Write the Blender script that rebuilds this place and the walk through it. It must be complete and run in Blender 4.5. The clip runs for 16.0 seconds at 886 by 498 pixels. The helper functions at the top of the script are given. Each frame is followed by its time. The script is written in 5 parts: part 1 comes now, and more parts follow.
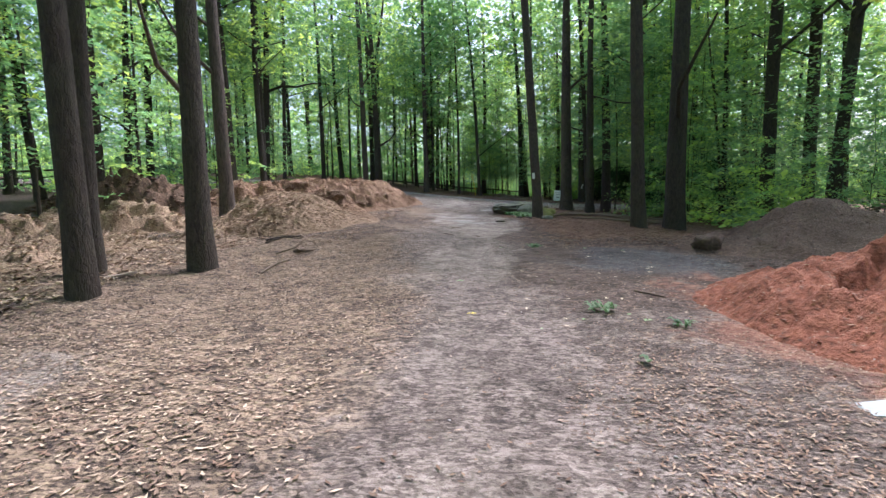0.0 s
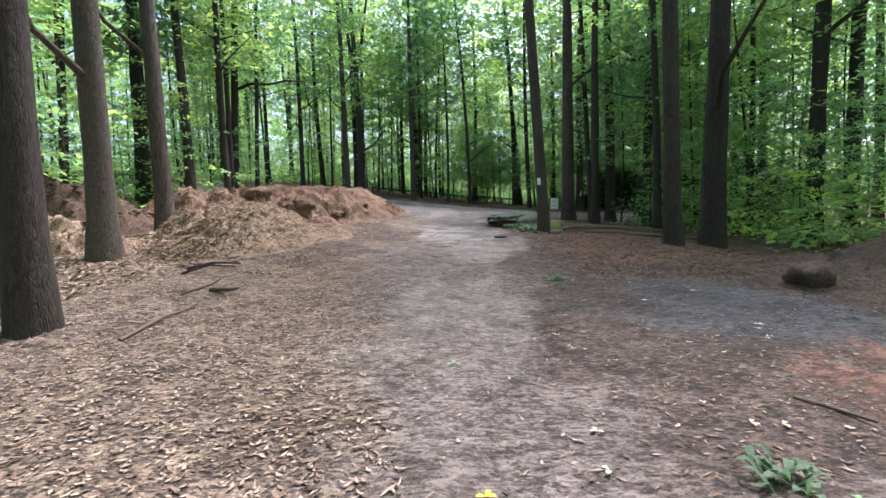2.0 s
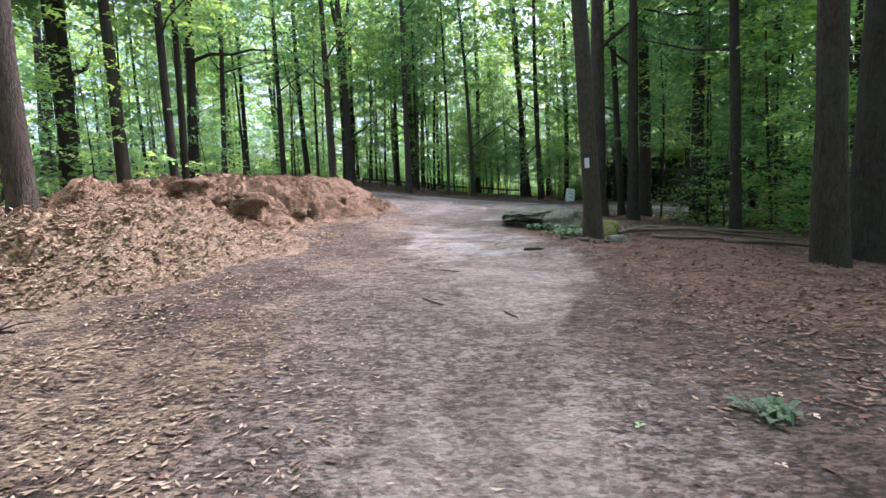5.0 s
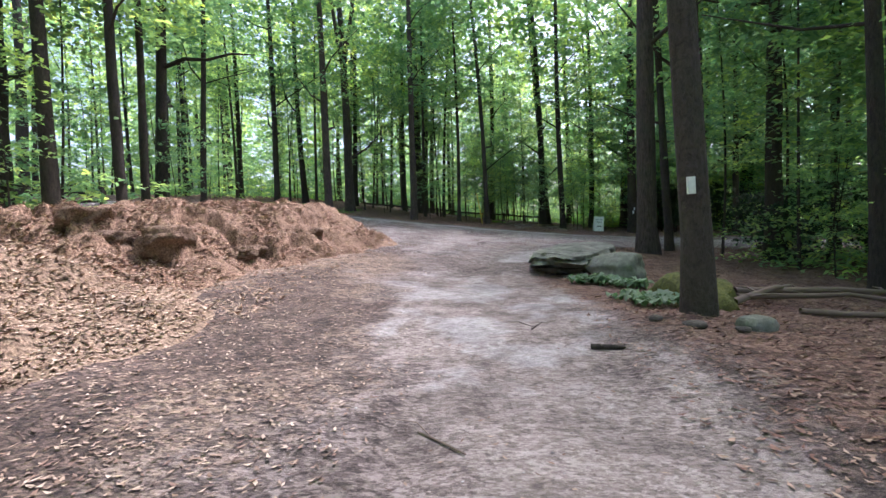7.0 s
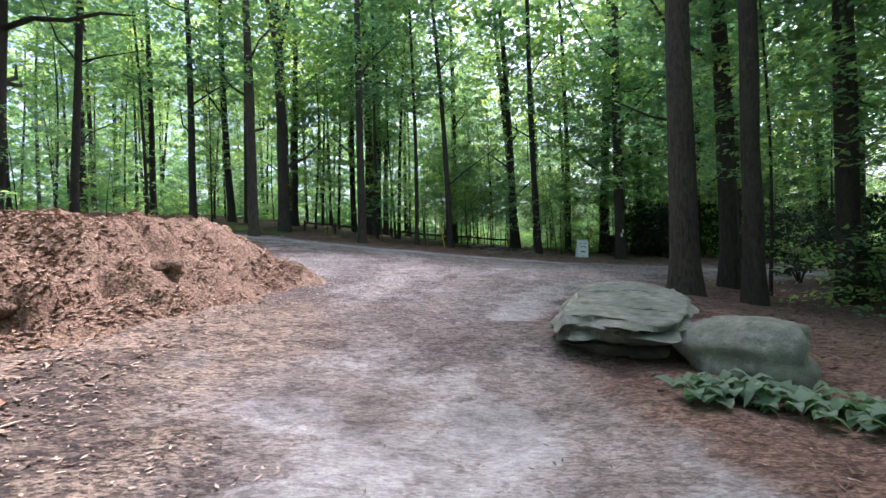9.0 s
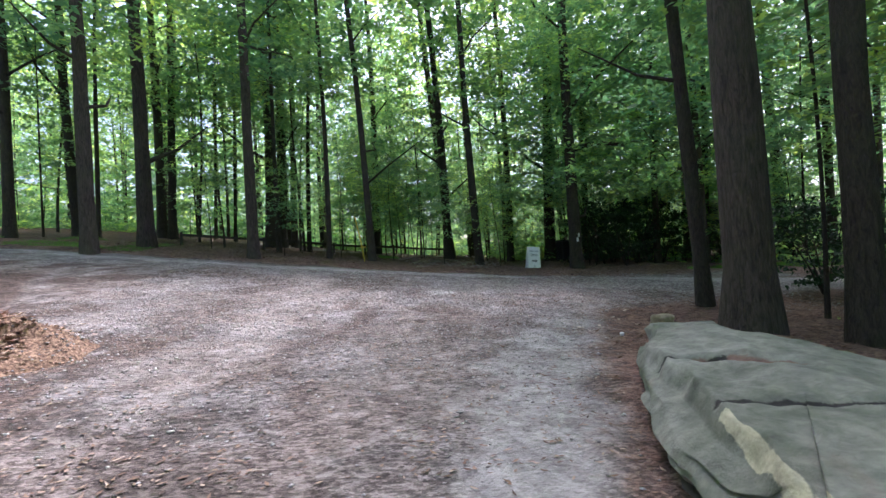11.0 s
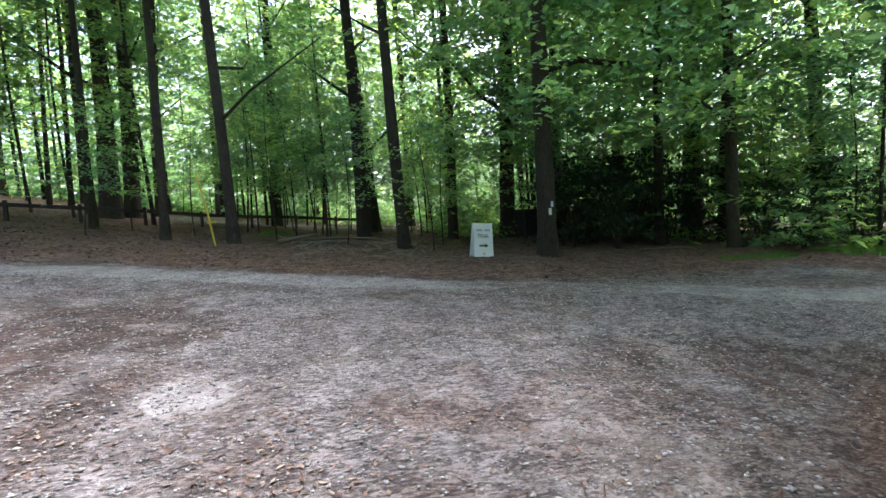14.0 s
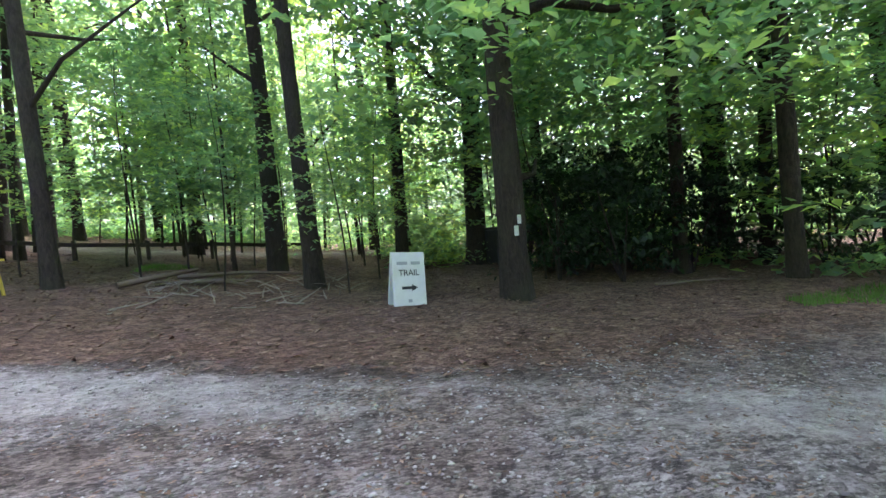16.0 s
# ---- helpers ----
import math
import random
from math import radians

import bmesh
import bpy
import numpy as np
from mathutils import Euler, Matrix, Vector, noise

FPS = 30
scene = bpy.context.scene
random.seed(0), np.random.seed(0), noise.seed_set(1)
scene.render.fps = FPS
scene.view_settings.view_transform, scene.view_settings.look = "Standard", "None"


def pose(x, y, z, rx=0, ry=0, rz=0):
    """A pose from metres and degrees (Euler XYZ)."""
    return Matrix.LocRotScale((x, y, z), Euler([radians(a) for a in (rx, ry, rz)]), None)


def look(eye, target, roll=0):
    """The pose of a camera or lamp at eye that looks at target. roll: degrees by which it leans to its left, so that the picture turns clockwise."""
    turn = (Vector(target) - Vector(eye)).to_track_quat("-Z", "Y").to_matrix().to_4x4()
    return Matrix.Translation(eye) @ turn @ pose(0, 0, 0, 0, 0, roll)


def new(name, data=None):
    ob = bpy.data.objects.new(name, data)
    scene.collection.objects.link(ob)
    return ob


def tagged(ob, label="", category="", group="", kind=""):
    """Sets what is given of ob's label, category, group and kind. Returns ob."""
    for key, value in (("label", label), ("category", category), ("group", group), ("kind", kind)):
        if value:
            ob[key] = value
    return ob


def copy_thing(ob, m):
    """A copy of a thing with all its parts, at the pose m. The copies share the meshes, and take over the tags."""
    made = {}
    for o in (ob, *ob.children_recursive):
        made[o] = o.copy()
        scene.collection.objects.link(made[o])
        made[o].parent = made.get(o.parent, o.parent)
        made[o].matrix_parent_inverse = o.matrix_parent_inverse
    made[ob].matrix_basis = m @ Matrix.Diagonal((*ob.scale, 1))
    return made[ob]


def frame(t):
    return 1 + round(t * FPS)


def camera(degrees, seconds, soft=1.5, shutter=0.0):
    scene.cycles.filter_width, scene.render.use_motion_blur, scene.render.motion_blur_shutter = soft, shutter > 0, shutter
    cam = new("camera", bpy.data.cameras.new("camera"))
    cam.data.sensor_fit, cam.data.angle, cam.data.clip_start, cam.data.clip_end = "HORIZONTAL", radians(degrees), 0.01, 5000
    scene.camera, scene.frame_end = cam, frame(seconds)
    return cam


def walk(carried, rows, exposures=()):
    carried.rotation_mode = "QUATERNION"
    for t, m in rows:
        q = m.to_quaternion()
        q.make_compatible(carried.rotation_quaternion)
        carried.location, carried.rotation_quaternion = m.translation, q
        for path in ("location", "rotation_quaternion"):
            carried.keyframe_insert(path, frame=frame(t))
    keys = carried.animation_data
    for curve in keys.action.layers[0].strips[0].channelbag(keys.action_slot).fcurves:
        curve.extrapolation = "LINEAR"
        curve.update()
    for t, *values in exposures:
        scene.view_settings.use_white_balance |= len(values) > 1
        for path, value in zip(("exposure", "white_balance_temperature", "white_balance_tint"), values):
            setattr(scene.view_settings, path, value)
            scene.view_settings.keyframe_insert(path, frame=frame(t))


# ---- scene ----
cam = camera(87.0, 16.0)
PATH = [
    (0, (0.477, -2.597, 1.298), (0.368, -0.608, 1.13), -1.4),
    (0.5, (0.498, -1.914, 1.329), (0.409, 0.076, 1.15), -0.5),
    (1, (0.503, -1.162, 1.385), (0.43, 0.83, 1.212), -1.3),
    (1.5, (0.478, -0.458, 1.418), (0.398, 1.535, 1.263), -1.5),
    (2, (0.402, 0.283, 1.453), (0.338, 2.277, 1.315), -1.6),
    (2.5, (0.357, 1.017, 1.449), (0.284, 3.01, 1.297), -1.8),
    (3, (0.238, 1.765, 1.488), (0.162, 3.756, 1.321), -1.6),
    (3.5, (0.202, 2.469, 1.546), (0.121, 4.459, 1.365), -1.7),
    (4, (0.161, 3.18, 1.605), (0.096, 5.169, 1.41), -1.8),
    (4.2, (0.171, 3.486, 1.609), (0.107, 5.476, 1.413), -2.2),
    (6.3, (0.314, 7.036, 1.722), (0.249, 9.031, 1.6), -1.9),
    (6.5, (0.302, 7.428, 1.788), (0.213, 9.422, 1.664), -1.6),
    (7, (0.307, 8.586, 1.942), (0.196, 10.582, 1.872), -1.6),
    (7.5, (0.261, 9.785, 2.086), (0.186, 11.783, 2.037), -0.7),
    (8, (0.189, 10.971, 2.17), (0.146, 12.971, 2.181), -1.1),
    (8.2, (0.183, 11.489, 2.126), (0.165, 13.489, 2.151), -1.4),
    (10.3, (0.162, 16.461, 2.2), (0.389, 18.448, 2.203), -1.7),
    (10.5, (0.268, 16.956, 2.205), (0.528, 18.939, 2.212), -2.2),
    (11, (0.619, 18.14, 2.318), (1.008, 20.102, 2.363), -3.4),
    (11.5, (0.917, 19.251, 2.404), (1.378, 21.197, 2.431), -2.7),
    (12, (1.32, 20.403, 2.452), (1.841, 22.334, 2.479), -3.2),
    (12.5, (1.825, 21.536, 2.545), (2.423, 23.444, 2.553), -2.3),
    (13, (2.31, 22.629, 2.545), (2.972, 24.514, 2.47), -1.7),
    (13.5, (2.841, 23.656, 2.681), (3.49, 25.542, 2.531), -2.2),
    (14, (3.476, 24.638, 2.769), (4.034, 26.554, 2.641), -3.4),
    (14.5, (4.136, 25.623, 2.798), (4.692, 27.542, 2.708), -4.5),
    (15, (4.773, 26.607, 2.811), (5.309, 28.533, 2.771), -5.3),
    (15.5, (5.432, 27.515, 2.758), (5.961, 29.443, 2.744), -5.2),
    (16, (6.223, 28.317, 2.795), (6.776, 30.238, 2.744), -4.8),
]

walk(cam, [(t, look(eye, target, roll)) for t, eye, target, roll in PATH], [(0, 1.38, 5780, 20), (2, 1.6, 5800, 21), (4, 1.82, 5840, 25), (7, 1.73, 5800, 27), (8, 1.75, 5700, 27), (10.5, 1.72, 5700, 26), (12.5, 1.95, 5800, 24), (14, 2.25, 5900, 25), (15.5, 2.72, 5850, 32), (16, 2.95, 5830, 36)])

# ---- world, sun, exposure ----
SUN_ELEV, SUN_AZ = radians(64), radians(40)
world = bpy.data.worlds.new("sky")
scene.world = world
world.use_nodes = True
wn = world.node_tree.nodes
sky = wn.new("ShaderNodeTexSky")
sky.sky_type = "NISHITA"
sky.sun_disc = False
sky.sun_elevation, sky.sun_rotation = SUN_ELEV, SUN_AZ
sky.air_density, sky.dust_density, sky.ozone_density = 1.0, 5.0, 1.0
wn["Background"].inputs["Strength"].default_value = 0.15
world.node_tree.links.new(sky.outputs[0], wn["Background"].inputs["Color"])
sun = new("sun", bpy.data.lights.new("sun", "SUN"))
sun.data.energy, sun.data.angle, sun.data.color = 2.1, radians(14), (1.0, 0.96, 0.9)
sd = Vector((math.sin(SUN_AZ) * math.cos(SUN_ELEV), math.cos(SUN_AZ) * math.cos(SUN_ELEV), math.sin(SUN_ELEV)))
sun.matrix_world = look(sd * 50, (0, 0, 0))

rng = np.random.default_rng(7)


# ---- materials ----
def node_mat(name):
    m = bpy.data.materials.new(name)
    m.use_nodes = True
    nt = m.node_tree
    return m, nt, nt.nodes["Principled BSDF"]


def nz(nt, scale, detail=4.0, rough=0.55, coords=None, dist=0.0):
    n = nt.nodes.new("ShaderNodeTexNoise")
    n.inputs["Scale"].default_value, n.inputs["Detail"].default_value = scale, detail
    n.inputs["Roughness"].default_value, n.inputs["Distortion"].default_value = rough, dist
    if coords is not None:
        nt.links.new(coords, n.inputs["Vector"])
    return n.outputs["Fac"]


def ramp(nt, fac, stops):
    r = nt.nodes.new("ShaderNodeValToRGB")
    e = r.color_ramp.elements
    while len(e) < len(stops):
        e.new(0.5)
    for k, (p, c) in zip(e, stops):
        k.position, k.color = p, (*c, 1)
    nt.links.new(fac, r.inputs[0])
    return r.outputs[0]


def mixc(nt, fac, a, b, mode="MIX"):
    m = nt.nodes.new("ShaderNodeMix")
    m.data_type, m.blend_type = "RGBA", mode
    for sock, v in ((m.inputs[0], fac), (m.inputs[6], a), (m.inputs[7], b)):
        if isinstance(v, (int, float)):
            sock.default_value = v
        elif isinstance(v, tuple):
            sock.default_value = (*v, 1)
        else:
            nt.links.new(v, sock)
    return m.outputs[2]


def mth(nt, op, a, b=0.0, clamp=False):
    m = nt.nodes.new("ShaderNodeMath")
    m.operation, m.use_clamp = op, clamp
    for sock, v in ((m.inputs[0], a), (m.inputs[1], b)):
        if isinstance(v, (int, float)):
            sock.default_value = v
        else:
            nt.links.new(v, sock)
    return m.outputs[0]


def bump(nt, bsdf, height, strength, dist):
    b = nt.nodes.new("ShaderNodeBump")
    b.inputs["Strength"].default_value, b.inputs["Distance"].default_value = strength, dist
    nt.links.new(height, b.inputs["Height"])
    nt.links.new(b.outputs[0], bsdf.inputs["Normal"])


def obj_coords(nt, scale=(1, 1, 1)):
    c = nt.nodes.new("ShaderNodeTexCoord")
    m = nt.nodes.new("ShaderNodeMapping")
    m.inputs["Scale"].default_value = scale
    nt.links.new(c.outputs["Object"], m.inputs["Vector"])
    return m.outputs[0]


def bark_mat(name, dark, light, vert=1.0, furrow=0.55):
    m, nt, b = node_mat(name)
    co = obj_coords(nt, (9, 9, 1.3 * vert))
    fine = nz(nt, 2.2, 8, 0.65, co, 0.8)
    big = nz(nt, 0.9, 3, 0.5, obj_coords(nt))
    info = nt.nodes.new("ShaderNodeObjectInfo")
    col = ramp(nt, fine, [(0.28, dark), (0.62, light)])
    vo = nt.nodes.new("ShaderNodeTexVoronoi")
    vo.feature = "DISTANCE_TO_EDGE"
    vo.inputs["Scale"].default_value = 4.5
    warp = mixc(nt, 0.3, co, nz(nt, 1.4, 4, 0.6, co))
    nt.links.new(warp, vo.inputs["Vector"])
    plate = ramp(nt, vo.outputs["Distance"], [(0.0, (0.3, 0.3, 0.3)), (0.16, (1, 1, 1))])
    col = mixc(nt, furrow, col, plate, "MULTIPLY")
    lich = ramp(nt, nz(nt, 5.5, 6, 0.7, obj_coords(nt)), [(0.62, (0, 0, 0)), (0.72, (1, 1, 1))])
    col = mixc(nt, mth(nt, "MULTIPLY", lich, 0.4), col, tuple(v * 1.5 for v in light))
    moss = ramp(nt, big, [(0.45, (0, 0, 0)), (0.75, (1, 1, 1))])
    col = mixc(nt, mth(nt, "MULTIPLY", moss, 0.35), col, (0.055, 0.07, 0.04))
    tone = mth(nt, "ADD", mth(nt, "MULTIPLY", info.outputs["Random"], 0.5), 0.75)
    vec = nt.nodes.new("ShaderNodeVectorMath")
    vec.operation = "SCALE"
    nt.links.new(col, vec.inputs[0])
    nt.links.new(tone, vec.inputs["Scale"])
    nt.links.new(vec.outputs[0], b.inputs["Base Color"])
    b.inputs["Roughness"].default_value = 0.9
    sep = nt.nodes.new("ShaderNodeSeparateColor")
    nt.links.new(plate, sep.inputs[0])
    bump(nt, b, mth(nt, "ADD", fine, mth(nt, "MULTIPLY", sep.outputs[0], furrow)), 1.0, 0.05)
    return m


def leaf_mat(name, cols, trans):
    m, nt, b = node_mat(name)
    geo = nt.nodes.new("ShaderNodeNewGeometry")
    info = nt.nodes.new("ShaderNodeObjectInfo")
    clump = mth(nt, "MULTIPLY", mth(nt, "SUBTRACT", nz(nt, 0.55, 3, 0.6, geo.outputs["Position"]), 0.5), 1.7)
    f = mth(nt, "ADD", mth(nt, "MULTIPLY", geo.outputs["Random Per Island"], 0.45), mth(nt, "MULTIPLY", info.outputs["Random"], 0.4))
    f = mth(nt, "ADD", mth(nt, "ADD", f, 0.07), clump, True)
    n = len(cols)
    col = ramp(nt, f, [(k / (n - 1), c) for k, c in enumerate(cols)])
    nt.links.new(col, b.inputs["Base Color"])
    b.inputs["Roughness"].default_value = 0.6
    b.inputs["Specular IOR Level"].default_value = 0.25
    t = nt.nodes.new("ShaderNodeBsdfTranslucent")
    nt.links.new(mixc(nt, 1.0, col, trans, "MULTIPLY"), t.inputs["Color"])
    add = nt.nodes.new("ShaderNodeAddShader")
    nt.links.new(b.outputs[0], add.inputs[0])
    nt.links.new(t.outputs[0], add.inputs[1])
    nt.links.new(add.outputs[0], nt.nodes["Material Output"].inputs["Surface"])
    return m


def island_mat(name, cols, rough=0.85):
    m, nt, b = node_mat(name)
    geo = nt.nodes.new("ShaderNodeNewGeometry")
    n = len(cols)
    col = ramp(nt, geo.outputs["Random Per Island"], [(k / (n - 1), c) for k, c in enumerate(cols)])
    g = nz(nt, 60, 3, 0.6, obj_coords(nt))
    col = mixc(nt, 0.5, col, ramp(nt, g, [(0.3, (0.45, 0.45, 0.45)), (0.7, (1, 1, 1))]), "MULTIPLY")
    nt.links.new(col, b.inputs["Base Color"])
    b.inputs["Roughness"].default_value = rough
    return m


def soil_mat(name, stops, grain=40, rel=0.03, big=1.2, stain=(0.5, 0.5, 0.5)):
    m, nt, b = node_mat(name)
    co = obj_coords(nt)
    a = nz(nt, grain, 9, 0.7, co)
    c = nz(nt, big, 5, 0.6, co, 0.6)
    col = ramp(nt, a, stops)
    col = mixc(nt, 0.7, col, ramp(nt, c, [(0.32, stain), (0.62, (1, 1, 1))]), "MULTIPLY")
    nt.links.new(col, b.inputs["Base Color"])
    b.inputs["Roughness"].default_value = 0.95
    bump(nt, b, mth(nt, "ADD", a, mth(nt, "MULTIPLY", nz(nt, grain * 0.25, 6, 0.6, co), 1.5)), 0.8, rel)
    return m


def rock_mat(name, zones=()):
    m, nt, b = node_mat(name)
    co = obj_coords(nt)
    a, c = nz(nt, 9, 9, 0.65, co), nz(nt, 1.3, 6, 0.62, co, 0.5)
    col = ramp(nt, a, [(0.3, (0.12, 0.128, 0.108)), (0.52, (0.205, 0.215, 0.186)), (0.75, (0.31, 0.318, 0.28))])
    col = mixc(nt, 0.8, col, ramp(nt, c, [(0.34, (0.5, 0.55, 0.44)), (0.5, (0.85, 0.86, 0.78)), (0.66, (1.15, 1.12, 1.1))]), "MULTIPLY")
    v = mth(nt, "ABSOLUTE", mth(nt, "SUBTRACT", nz(nt, 1.1, 5, 0.6, obj_coords(nt, (0.6, 2.2, 2.0)), 1.2), 0.5))
    crack = ramp(nt, v, [(0.002, (0.22, 0.21, 0.19)), (0.009, (1, 1, 1))])
    col = mixc(nt, 0.18, col, crack, "MULTIPLY")
    rust = ramp(nt, nz(nt, 2.3, 5, 0.6, co, 0.8), [(0.6, (0, 0, 0)), (0.72, (1, 1, 1))])
    col = mixc(nt, mth(nt, "MULTIPLY", rust, 0.35), col, (0.2, 0.15, 0.11))
    for nm, tint in zones:
        at = nt.nodes.new("ShaderNodeAttribute")
        at.attribute_name = nm
        edge = mth(nt, "ADD", at.outputs["Fac"], mth(nt, "MULTIPLY", mth(nt, "SUBTRACT", nz(nt, 24, 6, 0.7, co), 0.5), 0.9))
        mask = ramp(nt, edge, [(0.4, (0, 0, 0)), (0.6, (1, 1, 1))])
        col = mixc(nt, mask, col, mixc(nt, 1.0, tint, ramp(nt, a, [(0.3, (0.5, 0.5, 0.5)), (0.7, (1.2, 1.2, 1.2))]), "MULTIPLY"))
    nt.links.new(col, b.inputs["Base Color"])
    b.inputs["Roughness"].default_value = 0.85
    bump(nt, b, mth(nt, "ADD", a, mth(nt, "MULTIPLY", nz(nt, 40, 6, 0.7, co), 0.5)), 0.7, 0.03)
    return m


def plain_mat(name, col, rough=0.6, var=0.15, scale=8):
    m, nt, b = node_mat(name)
    n = nz(nt, scale, 6, 0.6, obj_coords(nt))
    lo = tuple(v * (1 - 2 * var) for v in col)
    nt.links.new(ramp(nt, n, [(0.3, lo), (0.6, col)]), b.inputs["Base Color"])
    b.inputs["Roughness"].default_value = rough
    bump(nt, b, n, 0.2, 0.005)
    return m


M_BARK = bark_mat("brown_bark", (0.012, 0.009, 0.0075), (0.06, 0.044, 0.034), 2.0, 0.22)
M_BARK_PINE = bark_mat("plated_pine_bark", (0.016, 0.011, 0.009), (0.1, 0.073, 0.06), 1.2, 0.42)
M_BARK_GREY = bark_mat("grey_smooth_bark", (0.04, 0.031, 0.025), (0.115, 0.09, 0.073), 4.0, 0.12)
M_LEAF = leaf_mat("broad_green_leaf", [(0.026, 0.058, 0.036), (0.048, 0.09, 0.05), (0.08, 0.126, 0.05), (0.2, 0.235, 0.065)], (2.75, 2.75, 1.9))
M_LEAF_LOW = leaf_mat("understory_leaf", [(0.028, 0.064, 0.044), (0.052, 0.098, 0.06), (0.084, 0.134, 0.058), (0.19, 0.23, 0.068)], (2.7, 2.8, 1.85))
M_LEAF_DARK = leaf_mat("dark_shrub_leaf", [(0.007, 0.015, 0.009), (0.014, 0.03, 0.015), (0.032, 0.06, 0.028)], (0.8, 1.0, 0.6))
M_WEED = leaf_mat("pale_weed_leaf", [(0.05, 0.085, 0.055), (0.085, 0.13, 0.08), (0.14, 0.18, 0.12)], (0.8, 1.0, 0.6))
M_MULCH = soil_mat("wood_mulch", [(0.36, (0.035, 0.021, 0.014)), (0.5, (0.215, 0.13, 0.083)), (0.64, (0.46, 0.32, 0.215))], 30, 0.04, 1.3, (0.5, 0.43, 0.38))
M_SHAVING = soil_mat("pale_wood_shavings", [(0.34, (0.05, 0.034, 0.023)), (0.5, (0.25, 0.175, 0.117)), (0.66, (0.5, 0.38, 0.265))], 30, 0.03, 1.0, (0.65, 0.6, 0.55))
M_DEBRIS = soil_mat("dark_wood_debris", [(0.3, (0.03, 0.02, 0.014)), (0.55, (0.14, 0.085, 0.055)), (0.8, (0.34, 0.22, 0.14))], 18, 0.06, 1.1)
M_CLAY = soil_mat("red_clay", [(0.34, (0.13, 0.046, 0.026)), (0.52, (0.28, 0.102, 0.06)), (0.75, (0.4, 0.175, 0.11))], 14, 0.06, 1.6, (0.6, 0.55, 0.5))
M_DIRT = soil_mat("brown_dirt", [(0.3, (0.06, 0.042, 0.034)), (0.6, (0.17, 0.115, 0.089)), (0.85, (0.27, 0.2, 0.16))], 22, 0.05, 1.3)
M_CHIP = island_mat("wood_chip", [(0.07, 0.046, 0.034), (0.22, 0.15, 0.11), (0.4, 0.29, 0.21), (0.62, 0.5, 0.38), (0.27, 0.165, 0.115), (0.13, 0.09, 0.07)])
M_CHIP_RED = island_mat("orange_wood_chip", [(0.07, 0.04, 0.027), (0.25, 0.14, 0.085), (0.46, 0.31, 0.205), (0.34, 0.185, 0.11), (0.64, 0.5, 0.36), (0.15, 0.088, 0.057)])
M_CHIP_TAN = island_mat("tan_wood_shaving", [(0.08, 0.054, 0.037), (0.28, 0.195, 0.127), (0.48, 0.36, 0.245), (0.66, 0.53, 0.39), (0.34, 0.225, 0.148), (0.15, 0.1, 0.07)])
M_FLAKE = island_mat("reddish_bark_flake", [(0.07, 0.035, 0.024), (0.17, 0.085, 0.055), (0.27, 0.15, 0.1), (0.4, 0.28, 0.2), (0.12, 0.065, 0.045)])
M_LITTER = island_mat("dead_leaf", [(0.08, 0.05, 0.035), (0.17, 0.1, 0.065), (0.28, 0.18, 0.12), (0.45, 0.35, 0.26)])
M_PEBBLE = island_mat("gravel_stone", [(0.2, 0.182, 0.172), (0.3, 0.28, 0.268), (0.42, 0.4, 0.385), (0.62, 0.6, 0.58)])
M_STRAW = island_mat("pine_straw", [(0.08, 0.04, 0.026), (0.17, 0.09, 0.056), (0.28, 0.17, 0.115)])
M_BLEACH = island_mat("bleached_branch", [(0.25, 0.2, 0.16), (0.4, 0.34, 0.28), (0.5, 0.44, 0.38)])
M_STICK = island_mat("dead_branch", [(0.1, 0.07, 0.05), (0.2, 0.15, 0.115), (0.27, 0.21, 0.17)])
M_ROCK = rock_mat("grey_green_rock")
M_SLAB = rock_mat("flat_grey_green_rock", (("mould", (0.2, 0.125, 0.095)), ("split", (0.03, 0.028, 0.024)), ("pale", (0.5, 0.48, 0.33))))
M_STONE_TAN = soil_mat("tan_stone", [(0.3, (0.17, 0.145, 0.09)), (0.7, (0.36, 0.32, 0.21))], 12, 0.02, 3.0, (0.7, 0.68, 0.6))
# own colour of the small stones; on the slab it paints shade below the ledges
M_ROCK_DARK_SHADED = soil_mat("dark_rock_and_shaded_side", [(0.3, (0.05, 0.042, 0.035)), (0.7, (0.15, 0.13, 0.11))], 10, 0.03, 2.0)
M_MOSS = soil_mat("mossy_rock", [(0.3, (0.05, 0.06, 0.018)), (0.55, (0.13, 0.14, 0.03)), (0.8, (0.22, 0.21, 0.07))], 16, 0.03, 2.2, (0.6, 0.6, 0.6))
M_WHITE = plain_mat("weathered_white_panel", (0.78, 0.8, 0.82), 0.5, 0.05, 5)
M_BLAZE = plain_mat("white_blaze_paint", (0.78, 0.78, 0.76), 0.7, 0.06, 30)
M_INK = plain_mat("dark_ink", (0.03, 0.035, 0.05), 0.6, 0.1)
M_INK_FADED = plain_mat("faded_ink", (0.42, 0.45, 0.5), 0.6, 0.1)
M_YELLOW = plain_mat("yellow_paint", (0.62, 0.45, 0.05), 0.5, 0.1)
M_FENCE = plain_mat("dark_weathered_timber", (0.055, 0.045, 0.04), 0.9, 0.25, 20)
M_METAL = plain_mat("dull_dark_metal", (0.03, 0.03, 0.034), 0.5, 0.15)


# ---- the lie of the land ----
def sstep(a, b, v):
    t = np.clip((v - a) / (b - a), 0, 1)
    return t * t * (3 - 2 * t)


def lattice(seed):
    return np.random.default_rng(seed).random((257, 257))


LAT = [lattice(k) for k in range(3)]


